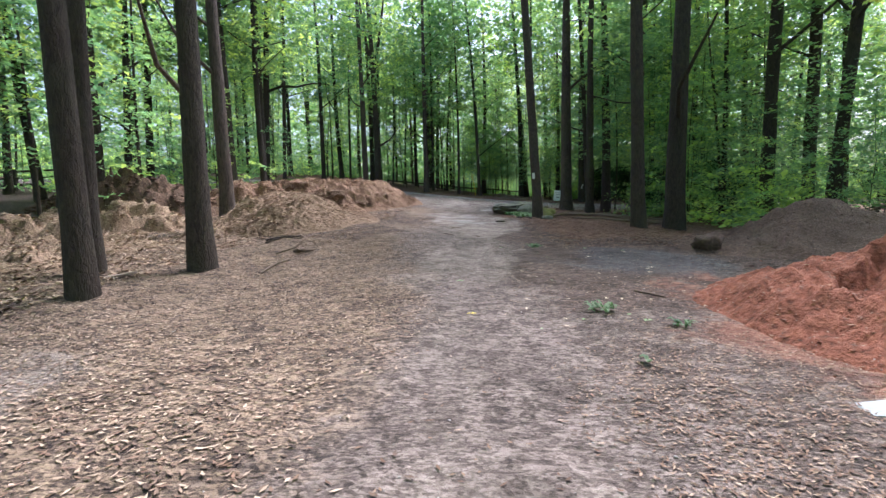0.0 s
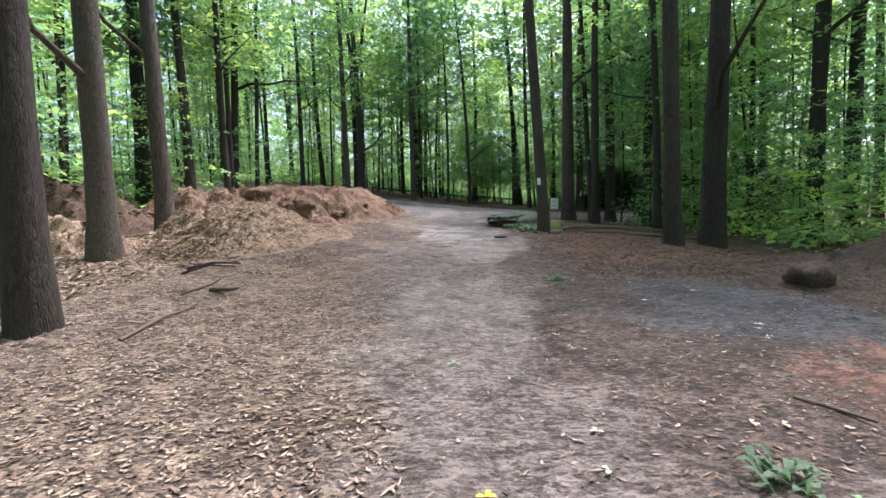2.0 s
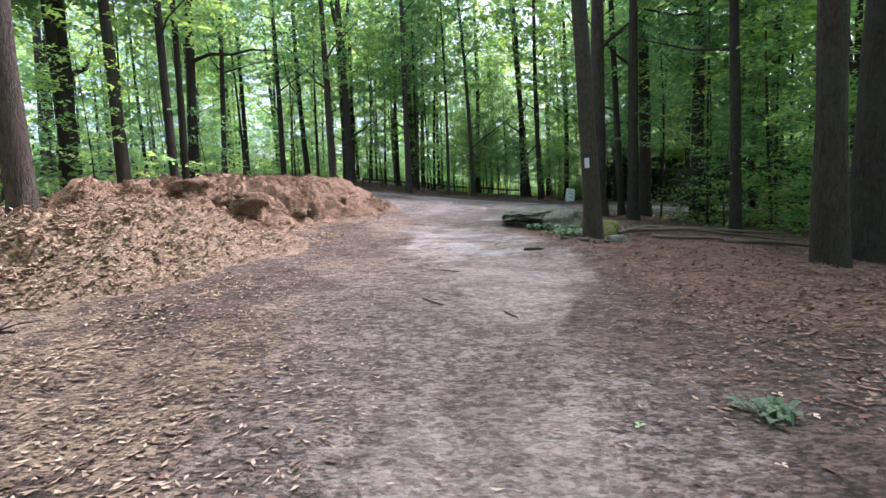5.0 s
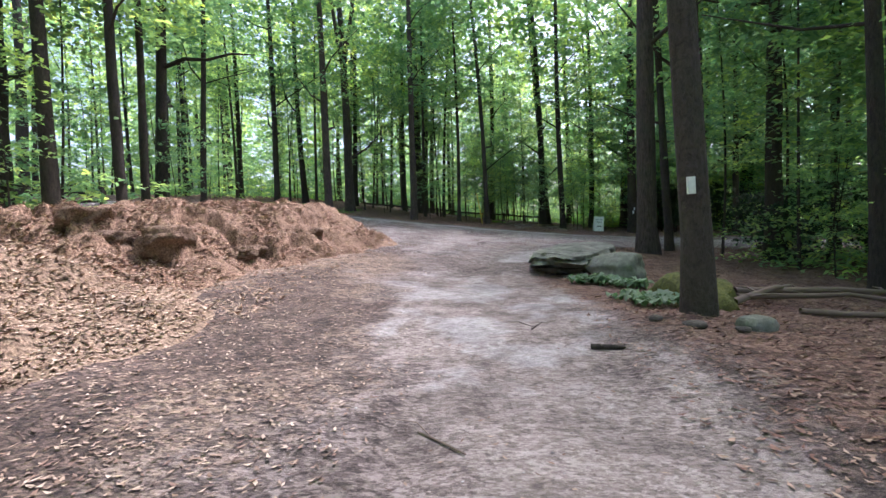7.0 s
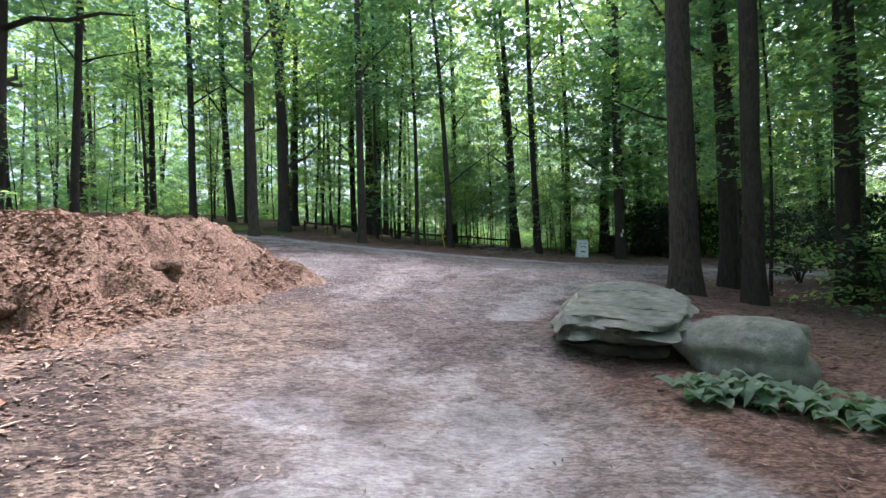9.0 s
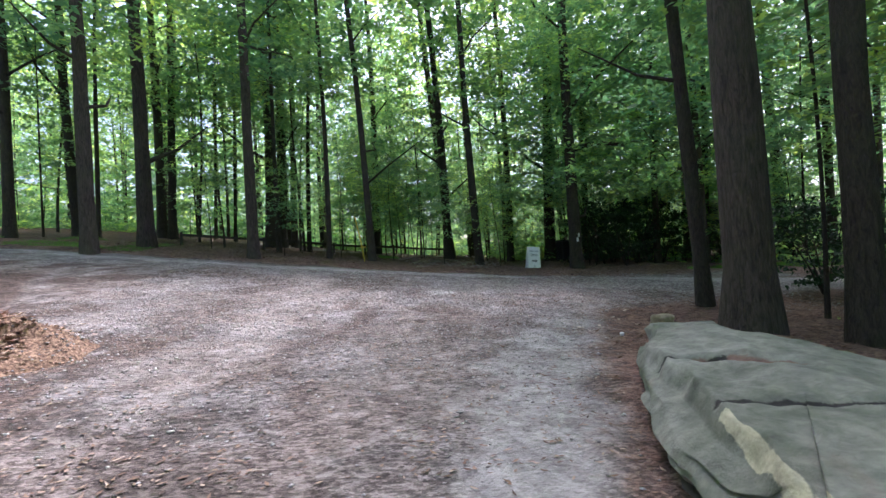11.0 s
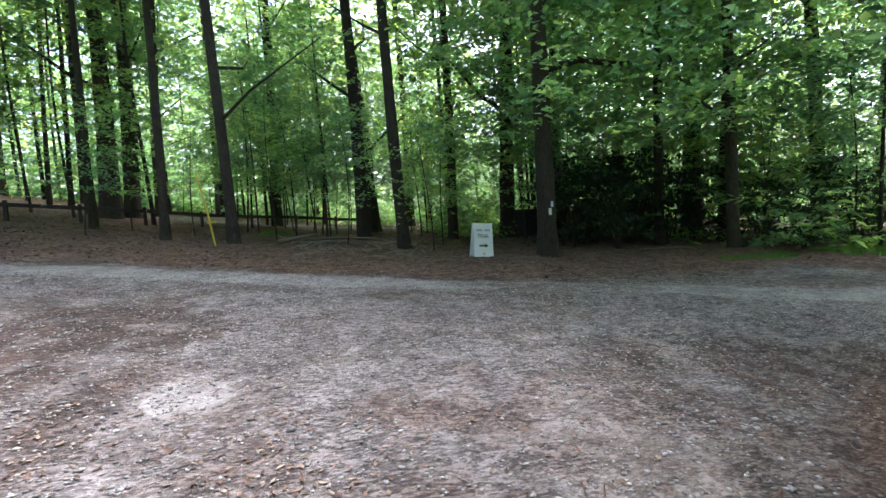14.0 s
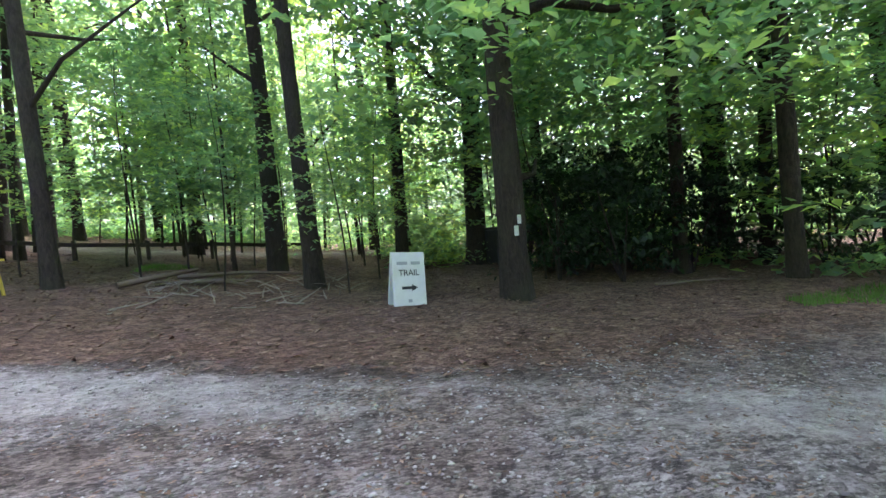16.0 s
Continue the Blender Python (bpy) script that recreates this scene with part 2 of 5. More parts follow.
def vnoise(x, y, k=0):
    x, y = np.asarray(x, float) + 1000.3, np.asarray(y, float) + 1000.7
    i, j = np.floor(x).astype(int), np.floor(y).astype(int)
    u, v = x - i, y - j
    u, v = u * u * (3 - 2 * u), v * v * (3 - 2 * v)
    g = LAT[k]
    i0, i1, j0, j1 = i % 256, (i + 1) % 256, j % 256, (j + 1) % 256
    return (g[i0, j0] * (1 - u) + g[i1, j0] * u) * (1 - v) + (g[i0, j1] * (1 - u) + g[i1, j1] * u) * v


def fbm(x, y, octaves=4, k=0):
    out, amp, f = 0.0, 0.5, 1.0
    for o in range(octaves):
        out = out + amp * vnoise(np.asarray(x) * f + 17 * o, np.asarray(y) * f - 9 * o, k)
        amp, f = amp * 0.5, f * 2.03
    return out


def land(x, y):
    x, y = np.asarray(x, float), np.asarray(y, float)
    X, Y = 16 * np.tanh(x / 16), np.tanh((y - 20) / 24)
    z = 1.2631 - 0.0513 * X + 1.3531 * Y - 0.0787 * X * Y + 0.1796 * Y**2 - 0.0265 * X * Y**2 + 0.00188 * X**2 * (1 + Y) + 1.26 * Y**3
    z = z - 0.3 * sstep(4.8, 8.0, x) * sstep(7, 12, y) * (1 - sstep(25, 31, y))
    z = z + 0.12 * np.exp(-((x - 3.0) ** 2 + (y - 13.5) ** 2) / 2.5) - 0.1 * np.exp(-((x - 0.4) ** 2 + (y - 17.2) ** 2) / 6.0)
    return z


LANE_X, LANE_Y = (-40, -8, 0, 2.5, 5.3, 7, 9, 12, 22, 40), (37.5, 35.6, 34.9, 34.2, 33.3, 32.4, 31.6, 30.1, 27.6, 24.0)
EDGE_Y, EDGE_X = (-5, 6, 9, 14, 18, 19.2, 21, 23, 25.3, 28, 30), (4.6, 4.6, 2.8, 2.0, 1.5, 1.5, 2.1, 3.1, 4.8, 8.6, 14.0)
LEFT_Y, LEFT_X = (-5, 3, 9, 20, 24, 30), (-3.5, -3.2, -2.0, -2.2, -3.5, -6.0)


def road_mask(x, y):
    """The gravel lane that crosses beyond the clearing, and the open dirt before it."""
    far = np.interp(x, LANE_X, LANE_Y) + 0.7 * (fbm(x * 0.35, y * 0.2) - 0.5)
    lane = sstep(far + 0.35, far - 0.35, y) * sstep(far - 6.0, far - 4.6, y)
    edge = np.interp(y, EDGE_Y, EDGE_X) + 0.9 * (fbm(x * 0.5, y * 0.5, 3, 1) - 0.5)
    left = np.interp(y, LEFT_Y, LEFT_X) + 0.8 * (fbm(x * 0.5, y * 0.5, 3, 2) - 0.5)
    open_ = sstep(edge + 0.5, edge - 0.5, x) * sstep(left - 0.6, left + 0.6, x) * sstep(33, 31, y)
    return np.maximum(lane, open_)


def track(x, y):
    """The smooth trodden strip down the middle of the yard."""
    mid = np.interp(y, (-3, 0, 4, 7, 9, 11, 14, 18), (0.6, 0.55, 0.35, 0.15, 0.5, 0.8, 0.6, 0.5))
    half = np.interp(y, (-3, 0, 2.5, 5, 7, 9, 11, 14, 18), (0.9, 0.95, 0.6, 0.7, 1.0, 0.9, 1.05, 1.5, 2.4))
    return sstep(1.15, 0.6, np.abs(x - mid) / half + 1.5 * (fbm(x * 1.2, y * 0.6, 5, 2) - 0.47)) * sstep(21, 16, y)


def micro(x, y):
    r = road_mask(x, y)
    h = (fbm(x * 0.8, y * 0.8, 4) - 0.47) * (0.16 - 0.09 * r)
    h = h + (fbm(x * 3.2, y * 3.2, 4, 1) - 0.44) * (0.085 - 0.03 * r)
    return h


def ground(x, y):
    return land(x, y) + micro(x, y) * sstep(70, 40, np.hypot(x, y - 15))


def gz(x, y):
    return float(ground(np.array(x), np.array(y)))


def link(name, me, mats, parent=None, label=""):
    for m in (mats if isinstance(mats, (list, tuple)) else [mats]):
        me.materials.append(m)
    ob = new(name, me)
    if parent is not None:
        ob.parent = parent
    if label:
        ob["label"] = label
    return ob


def part(name, bm, material, parent, label="", smooth=False):
    me = bpy.data.meshes.new(name)
    bm.to_mesh(me)
    bm.free()
    if smooth:
        me.polygons.foreach_set("use_smooth", [True] * len(me.polygons))
    return link(name, me, material, parent, label)


def thing(name, x, y, z, label, category, group="", rz=0.0):
    ob = new(name)
    ob.matrix_world = pose(x, y, z, 0, 0, rz)
    return tagged(ob, label, category, group)


def grid_mesh(name, xs, ys, zf, smooth=True):
    X, Y = np.meshgrid(xs, ys)
    Z = zf(X, Y)
    v = np.stack([X, Y, Z], -1).reshape(-1, 3)
    nx, ny = len(xs), len(ys)
    a = (np.arange(ny - 1)[:, None] * nx + np.arange(nx - 1)[None]).ravel()
    q = np.stack([a, a + 1, a + nx + 1, a + nx], -1)
    me = bpy.data.meshes.new(name)
    me.vertices.add(len(v))
    me.vertices.foreach_set("co", v.ravel())
    me.loops.add(q.size)
    me.loops.foreach_set("vertex_index", q.ravel())
    me.polygons.add(len(q))
    me.polygons.foreach_set("loop_start", np.arange(0, q.size, 4))
    if smooth:
        me.polygons.foreach_set("use_smooth", np.ones(len(q), bool))
    me.update()
    return me


def poly_mesh(name, verts, faces_per, smooth=False):
    """verts: (n, k, 3); faces_per: faces of one piece; all pieces go into one mesh."""
    n, k, _ = verts.shape
    me = bpy.data.meshes.new(name)
    me.vertices.add(n * k)
    me.vertices.foreach_set("co", verts.reshape(-1))
    sizes = [len(f) for f in faces_per]
    flat = np.concatenate([np.array(f) for f in faces_per])
    idx = (flat[None] + np.arange(n)[:, None] * k).ravel()
    me.loops.add(len(idx))
    me.loops.foreach_set("vertex_index", idx)
    starts = np.r_[0, np.cumsum(sizes)[:-1]]
    st = (starts[None] + np.arange(n)[:, None] * sum(sizes)).ravel()
    me.polygons.add(len(st))
    me.polygons.foreach_set("loop_start", st)
    if smooth:
        me.polygons.foreach_set("use_smooth", np.ones(len(st), bool))
    me.update()
    return me


# ---- ground sheet ----
def spread(a, b, step, far, n):
    e = np.geomspace(1, far, n)[1:] - 1
    return np.r_[a - e[::-1] * 2.0, np.arange(a, b, step), b + e * 2.0]


gx, gy = spread(-9.0, 10.0, 0.11, 400, 26), spread(-4.0, 37.0, 0.11, 400, 26)
me = grid_mesh("ground", gx, gy, ground)
GX, GY = np.meshgrid(gx, gy)
road = road_mask(GX, GY)
far_edge = np.interp(GX, LANE_X, LANE_Y)
back = far_edge - GY                                   # distance back from the lane's far edge
bx_, by_ = GX * 0.95 - GY * 0.31, GX * 0.31 + GY * 0.95  # across and along the wheel tracks
streak = fbm(bx_ * 1.5, by_ * 0.28, 4, 1)
cross = fbm(GX * 0.22, back * 1.25, 4, 2)
blot = fbm(GX * 0.8 + 3, GY * 0.8, 5, 0)
beyond = sstep(18.5, 22.5, GY + 0.8 * (blot - 0.5))
grav = road * beyond * np.clip(sstep(0.36, 0.6, blot) + 0.9 * sstep(3.2, 2.2, np.abs(back - 3.0)) * sstep(0.26, 0.4, blot), 0, 1)
mulch = sstep(0.6, -1.4, GX + 0.05 * GY + 2.6 * (fbm(GX * 0.6, GY * 0.35, 5, 1) - 0.5)) * sstep(23.5, 20.0, GY) * sstep(-14, -10, GX)
trod = track(GX, GY)
worn = trod * (0.5 + 0.5 * sstep(2.5, 5.0, GY)) * np.clip(0.35 + sstep(0.34, 0.56, fbm(GX * 1.0 + 5, GY * 0.5, 5, 1)), 0, 1)
worn = worn * (1 - 0.75 * np.exp(-((GX - 0.4) ** 2 / 1.2 + (GY - 8.0) ** 2 / 0.7))) * (1 - 0.6 * np.exp(-((GX - 0.4) ** 2 / 1.2 + (GY - 3.4) ** 2 / 0.9)))
for px, py, pr in ((0.1, 5.6, 0.55), (0.9, 5.8, 0.45), (-0.45, 4.1, 0.4), (3.3, 23.4, 0.75), (2.7, 22.5, 0.5), (5.2, 26.8, 0.55), (2.5, 28.4, 0.6), (1.7, 15.2, 0.7)):
    worn = np.maximum(worn, sstep(1.15, 0.35, np.hypot(GX - px, (GY - py) * 0.8) / pr + 1.3 * (fbm(GX * 2.2, GY * 2.2, 4, 1) - 0.47)))
dust_and_light = np.zeros_like(GX)
for px, py, pr in ((1.55, 20.4, 0.5), (1.85, 21.3, 0.65), (2.3, 22.4, 0.7), (2.85, 23.4, 0.75), (3.5, 24.4, 0.6), (0.6, 16.4, 0.7), (0.2, 13.6, 0.5), (1.8, 15.4, 0.5), (1.2, 14.9, 0.5), (2.5, 28.4, 0.5)):
    dust_and_light = np.maximum(dust_and_light, sstep(1.2, 0.3, np.hypot(GX - px, (GY - py) * 0.8) / pr + 1.4 * (fbm(GX * 2.2, GY * 2.2, 4, 1) - 0.47)))
trk = sstep(0.5, 0.64, streak) * beyond * road * sstep(2.0, 4.0, back)
lane_pale = np.maximum(sstep(0.9, 0.2, np.abs(back - 0.75)), sstep(0.75, 0.15, np.abs(back - 2.6)) * sstep(6, 9, GX)) * sstep(0.3, 0.52, cross) * road
grey = sstep(0.9, 0.2, np.abs(GX + 2.9 + 0.05 * GY + 0.8 * (fbm(GX, GY, 3) - 0.5))) * sstep(7.5, 5, GY) * sstep(0.4, 0.6, fbm(GX * 0.9, GY * 0.7, 3, 2))
worn = np.maximum.reduce([worn * (1 - mulch * 0.5), 0.6 * trk, lane_pale, 0.7 * grey])
pad = fbm(GX * 1.5 + 7, GY * 1.5, 5, 0)
# besides real dust, the track past y 10 is paled to paint its sunlit stretch
dust_and_light = np.maximum.reduce([dust_and_light, 0.7 * trod * sstep(10, 13, GY) * sstep(0.4, 0.55, pad), 0.45 * sstep(0.5, 0.62, fbm(GX * 2.8 + 7, GY * 2.8, 4, 0)) * road * beyond, 0.3 * trk * sstep(0.56, 0.66, streak), 0.8 * lane_pale])
rim = np.interp(GY, EDGE_Y, EDGE_X) + 0.9 * (fbm(GX * 0.6, GY * 0.6, 4, 2) - 0.5)
straw = sstep(rim - 0.5, rim + 0.7, GX) * sstep(7.0, 9.5, GY) * sstep(28.5, 27.0, GY)
straw = np.maximum(straw, sstep(-0.3, 0.5, GY - far_edge + 0.8 * (blot - 0.47)) * (1 - road))
# sandy path; its pale strip also paints the sunlit forest floor there
lit_sand = sstep(1.6, 0.6, np.abs(GY - 49.0 + 0.12 * GX)) * sstep(12, 7, GX) * sstep(-22, -14, GX)
worn = np.maximum(worn, 0.9 * lit_sand)
straw = straw * (1 - lit_sand)
clay = sstep(1.2, 0.5, np.hypot((GX - 4.6) / 2.3, (GY - 2.0) / 2.2) + 0.9 * (fbm(GX * 1.5, GY * 1.5, 5) - 0.47))
damp = sstep(1.1, 0.5, np.hypot((GX - 3.4) / 1.7, (GY - 5.6) / 1.6) + 0.8 * (fbm(GX * 1.1, GY * 1.1, 4, 1) - 0.47))
far_lit = sstep(0.6, 0.3, road) * (1 - mulch) * (1 - straw)
yard = sstep(0.9, 1.7, GX + 1.4 * (blot - 0.47)) * sstep(1.6, 2.8, GY) * sstep(14, 11, GY)
yard = np.maximum(yard, 0.6 * sstep(1.1, 2.0, GX + 1.6 * (blot - 0.47)) * sstep(3.2, 2.2, GY))
yard = np.maximum(yard, sstep(0.46, 0.6, fbm(GX * 0.5 + 9, GY * 0.45, 4, 1)) * sstep(0.3, -0.8, GX) * sstep(6, 9, GY) * sstep(20, 16, GY))
rutted = sstep(0.54, 0.42, streak) * sstep(0.4, 0.54, fbm(GX * 0.5 + 2, GY * 0.4 + 7, 4, 2)) * beyond * sstep(2.0, 3.5, back)
rutted = np.maximum(rutted, 0.7 * sstep(0.47, 0.36, fbm(GX * 2.4 + 2, GY * 2.4, 4, 0)) * beyond * sstep(2.0, 3.5, back))
rutted = np.maximum(rutted, 0.7 * sstep(0.4, 0.1, np.abs(back - 1.6)) * sstep(0.45, 0.6, fbm(GX * 0.3 + 4, GY * 0.6, 4, 1)))
rutted = np.maximum(rutted, sstep(6.2, 8.0, GX + 1.6 * (blot - 0.47)) * sstep(24, 25.5, GY) * sstep(3.0, 4.0, back))
far_lit = np.maximum.reduce([far_lit, 0.8 * yard * (1 - 0.8 * worn), (0.6 + 0.3 * sstep(3, 1, GX)) * rutted * road * (1 - 0.8 * worn)])
for nm, val in (("gravel", grav), ("mulch", mulch), ("worn", worn), ("straw", straw), ("clay", clay), ("damp", damp), ("dust_and_light", dust_and_light), ("litter", far_lit)):
    at = me.attributes.new(nm, "FLOAT", "POINT")
    at.data.foreach_set("value", np.ascontiguousarray(val, np.float32).ravel())


def ground_mat():
    m, nt, b = node_mat("forest_ground")
    co = obj_coords(nt)
    g = nz(nt, 42, 9, 0.72, co)
    med = nz(nt, 7, 6, 0.65, co)
    big = nz(nt, 1.5, 8, 0.68, co, 0.7)

    def at(nm):
        a = nt.nodes.new("ShaderNodeAttribute")
        a.attribute_name = nm
        v = mth(nt, "ADD", a.outputs["Fac"], mth(nt, "MULTIPLY", mth(nt, "SUBTRACT", med, 0.5), 1.5))
        r = nt.nodes.new("ShaderNodeMapRange")
        r.interpolation_type = "SMOOTHSTEP"
        r.inputs[1].default_value, r.inputs[2].default_value = 0.15, 0.95
        nt.links.new(v, r.inputs[0])
        return r.outputs[0]

    flakes = []
    for sc, rot in ((26, 0.6), (40, 2.1), (11, 1.2)):
        mp = nt.nodes.new("ShaderNodeMapping")
        mp.inputs["Rotation"].default_value, mp.inputs["Scale"].default_value = (0, 0, rot), (1.0, 2.2, 1.0)
        nt.links.new(co, mp.inputs["Vector"])
        vo = nt.nodes.new("ShaderNodeTexVoronoi")
        vo.inputs["Scale"].default_value = sc
        nt.links.new(mp.outputs[0], vo.inputs["Vector"])
        sep = nt.nodes.new("ShaderNodeSeparateColor")
        nt.links.new(vo.outputs["Color"], sep.inputs[0])
        flakes.append(sep.outputs[0])
    fl = mth(nt, "ADD", mth(nt, "MULTIPLY", flakes[0], 0.4), mth(nt, "ADD", mth(nt, "MULTIPLY", flakes[1], 0.3), mth(nt, "MULTIPLY", flakes[2], 0.3)))
    patchy = nz(nt, 4.5, 5, 0.7, co, 0.8)
    g = mth(nt, "ADD", mth(nt, "ADD", mth(nt, "MULTIPLY", g, 0.4), mth(nt, "MULTIPLY", fl, 0.6)), mth(nt, "MULTIPLY", mth(nt, "SUBTRACT", patchy, 0.5), 0.52))
    col = ramp(nt, g, [(0.29, (0.045, 0.034, 0.03)), (0.48, (0.145, 0.113, 0.1)), (0.66, (0.31, 0.26, 0.235))])
    for nm, stops in (
        ("mulch", [(0.3, (0.03, 0.021, 0.018)), (0.46, (0.125, 0.088, 0.066)), (0.64, (0.37, 0.275, 0.195))]),
        ("gravel", [(0.3, (0.06, 0.053, 0.05)), (0.48, (0.18, 0.16, 0.152)), (0.66, (0.38, 0.355, 0.345))]),
        ("litter", [(0.3, (0.025, 0.017, 0.014)), (0.5, (0.078, 0.054, 0.043)), (0.7, (0.19, 0.132, 0.105))]),
        ("worn", [(0.27, (0.12, 0.096, 0.083)), (0.48, (0.24, 0.2, 0.175)), (0.68, (0.39, 0.338, 0.305))]),
        ("dust_and_light", [(0.25, (0.25, 0.232, 0.222)), (0.5, (0.385, 0.365, 0.352)), (0.75, (0.5, 0.48, 0.465))]),
        ("straw", [(0.26, (0.04, 0.023, 0.017)), (0.48, (0.145, 0.08, 0.054)), (0.7, (0.32, 0.205, 0.15))]),
        ("damp", [(0.26, (0.03, 0.028, 0.03)), (0.5, (0.08, 0.078, 0.085)), (0.74, (0.16, 0.16, 0.175))]),
        ("clay", [(0.26, (0.12, 0.05, 0.032)), (0.5, (0.27, 0.125, 0.085)), (0.74, (0.38, 0.21, 0.15))]),
    ):
        col = mixc(nt, at(nm), col, ramp(nt, g, stops))
    col = mixc(nt, 0.75, col, ramp(nt, big, [(0.36, (0.42, 0.4, 0.39)), (0.58, (1, 1, 1))]), "MULTIPLY")
    nt.links.new(col, b.inputs["Base Color"])
    b.inputs["Roughness"].default_value = 0.95
    bump(nt, b, mth(nt, "ADD", g, mth(nt, "MULTIPLY", med, 1.0)), 0.9, 0.04)
    return m


tagged(link("ground", me, ground_mat()), "trodden dirt and wood-chip forest floor with gravel and pine straw", "ground", kind="structure")


# ---- heaps ----
def heap(name, cx, cy, rx, ry, lobes, mat, label, category, crumble=0.16, step=0.09, seed=0, fine=0.05, plateau=False, lumps=()):
    """A dumped heap: lobes (x, y, radius_x, radius_y, height) over the ground, broken up by clods; it dips under the ground at its rim."""
    xs, ys = np.arange(cx - rx, cx + rx, step), np.arange(cy - ry, cy + ry, step)

    def zf(X, Y):
        wx = X + 0.9 * (fbm(X * 0.7 + seed, Y * 0.7, 3) - 0.45)
        wy = Y + 0.9 * (fbm(X * 0.7, Y * 0.7 + seed, 3, 1) - 0.45)
        h = np.zeros_like(X)
        for lx, ly, ax, ay, hh in lobes:
            r = np.hypot((wx - lx) / ax, (wy - ly) / ay)
            if plateau:
                h = np.maximum(h, hh * np.sin(np.clip((1.15 - r) / 0.95, 0, 1) * np.pi / 2) ** 1.15)
            else:
                h = np.maximum(h, hh * np.clip(1.15 - r, 0, 1) ** 1.15) + 0.25 * np.minimum(h, hh * np.clip(1.15 - r, 0, 1))
        on = sstep(0.0, 0.25, h)
        body = sstep(0.05, 0.6, h)
        b1 = (fbm(wx * 1.05 + seed, wy * 1.05, 3, 2) - 0.44) * 2
        b2 = np.abs(vnoise(wx * 1.9 + 0.6 * wy, wy * 1.9 + seed, 1) - 0.5) * 2
        b3 = np.abs(vnoise(X * 4.6 + wy, Y * 4.6 + seed, 0) - 0.5) * 2
        pit = sstep(0.54, 0.6, fbm(wx * 1.0 + 3 * seed, wy * 1.5, 3, 0))
        h = h + body * crumble * (1.1 * b1 + 0.2 * b2 * sstep(0.42, 0.6, fbm(X * 0.5, Y * 0.5 + seed, 2, 1)) + 0.4 * b3 - 0.25 - 1.1 * pit)
        for lx, ly, lr, lh in lumps:
            q = np.hypot(wx - lx, (wy - ly) * 1.25) / lr + 1.7 * (fbm(X * 3.1 + lx, Y * 3.1, 5, 1) - 0.47)
            h = h + 1.15 * lh * sstep(1.08, 0.85, q) * (0.55 + 0.45 * sstep(1.0, 0.0, q)) - 0.6 * lh * np.exp(-((q - 1.2) / 0.16) ** 2) * sstep(0.3, -0.3, wy - ly)
        h = h + on * fine * (fbm(X * 9, Y * 9 + seed, 3) - 0.45) * 2
        return ground(X, Y) - 0.1 + h + 0.06 * on

    me_ = grid_mesh(name, xs, ys, zf)
    ob = tagged(link(name, me_, mat), label, category)
    return ob, zf


mulch_pile, mulch_z = heap("mulch_heap", -6.9, 19.6, 5.6, 6.4, [(-4.3, 22.9, 2.1, 1.7, 0.75), (-5.1, 22.2, 2.7, 2.4, 1.2), (-5.7, 20.6, 2.6, 2.4, 1.25), (-6.6, 19.0, 2.9, 2.6, 1.25), (-8.2, 17.2, 2.8, 2.6, 1.15), (-5.6, 16.6, 1.9, 2.0, 0.6)], M_MULCH,
                          "big orange-brown heap of fresh wood mulch", "mulch heap", 0.26, 0.055, seed=3, fine=0.04, plateau=True,
                          lumps=((-6.7, 17.0, 0.7, 0.3), (-5.7, 16.8, 0.55, 0.3), (-4.9, 16.5, 0.6, 0.36), (-4.4, 18.4, 0.5, 0.25), (-7.8, 16.2, 0.6, 0.28), (-6.3, 15.7, 0.45, 0.22), (-8.6, 15.6, 0.6, 0.3), (-4.1, 21.0, 0.4, 0.2)))
chip_pile, chip_z = heap("woodchip_heap", -5.5, 11.9, 3.2, 4.4, [(-5.6, 12.9, 2.0, 2.3, 0.95), (-5.0, 11.4, 1.9, 2.2, 0.62), (-4.2, 13.4, 1.6, 2.2, 0.3)], M_SHAVING,
                        "sloping heap of pale tan wood shavings by the track", "wood chip heap", 0.16, 0.065, seed=6, fine=0.03, plateau=True,
                        lumps=((-4.6, 11.5, 0.5, 0.16), (-5.3, 10.4, 0.5, 0.14), (-4.0, 12.2, 0.45, 0.12), (-6.2, 11.3, 0.5, 0.2)))
debris_pile, debris_z = heap("debris_heap", -12.4, 15.2, 5.0, 3.8, [(-12.6, 14.8, 2.6, 1.9, 1.3), (-15.0, 16.2, 2.4, 1.8, 1.1), (-10.4, 14.2, 2.0, 1.6, 1.0)], M_DEBRIS,
                            "dark heap of rotting wood debris and branches", "debris pile", 0.22, 0.09, 5, 0.06,
                            lumps=((-10.6, 13.4, 0.7, 0.45), (-11.8, 13.6, 0.8, 0.5), (-13.0, 13.5, 0.7, 0.5), (-9.6, 13.6, 0.5, 0.35), (-12.3, 14.6, 0.7, 0.4)))
low_pile, low_z = heap("mulch_spread", -9.0, 7.4, 4.4, 5.4, [(-9.0, 6.6, 3.2, 2.4, 0.4), (-7.4, 4.2, 2.2, 1.8, 0.25), (-9.6, 10.4, 2.8, 2.2, 0.5)], M_SHAVING,
                      "low spread of tan wood mulch between the trees", "mulch pile", 0.3, 0.075, 8, 0.06,
                      lumps=((-9.6, 6.4, 0.7, 0.35), (-8.2, 7.2, 0.6, 0.3), (-7.2, 5.0, 0.5, 0.2), (-8.8, 4.9, 0.6, 0.25), (-10.6, 7.6, 0.8, 0.4), (-9.0, 9.4, 0.6, 0.35), (-10.2, 9.2, 0.7, 0.4), (-7.9, 9.6, 0.5, 0.3), (-9.6, 11.0, 0.8, 0.3)))
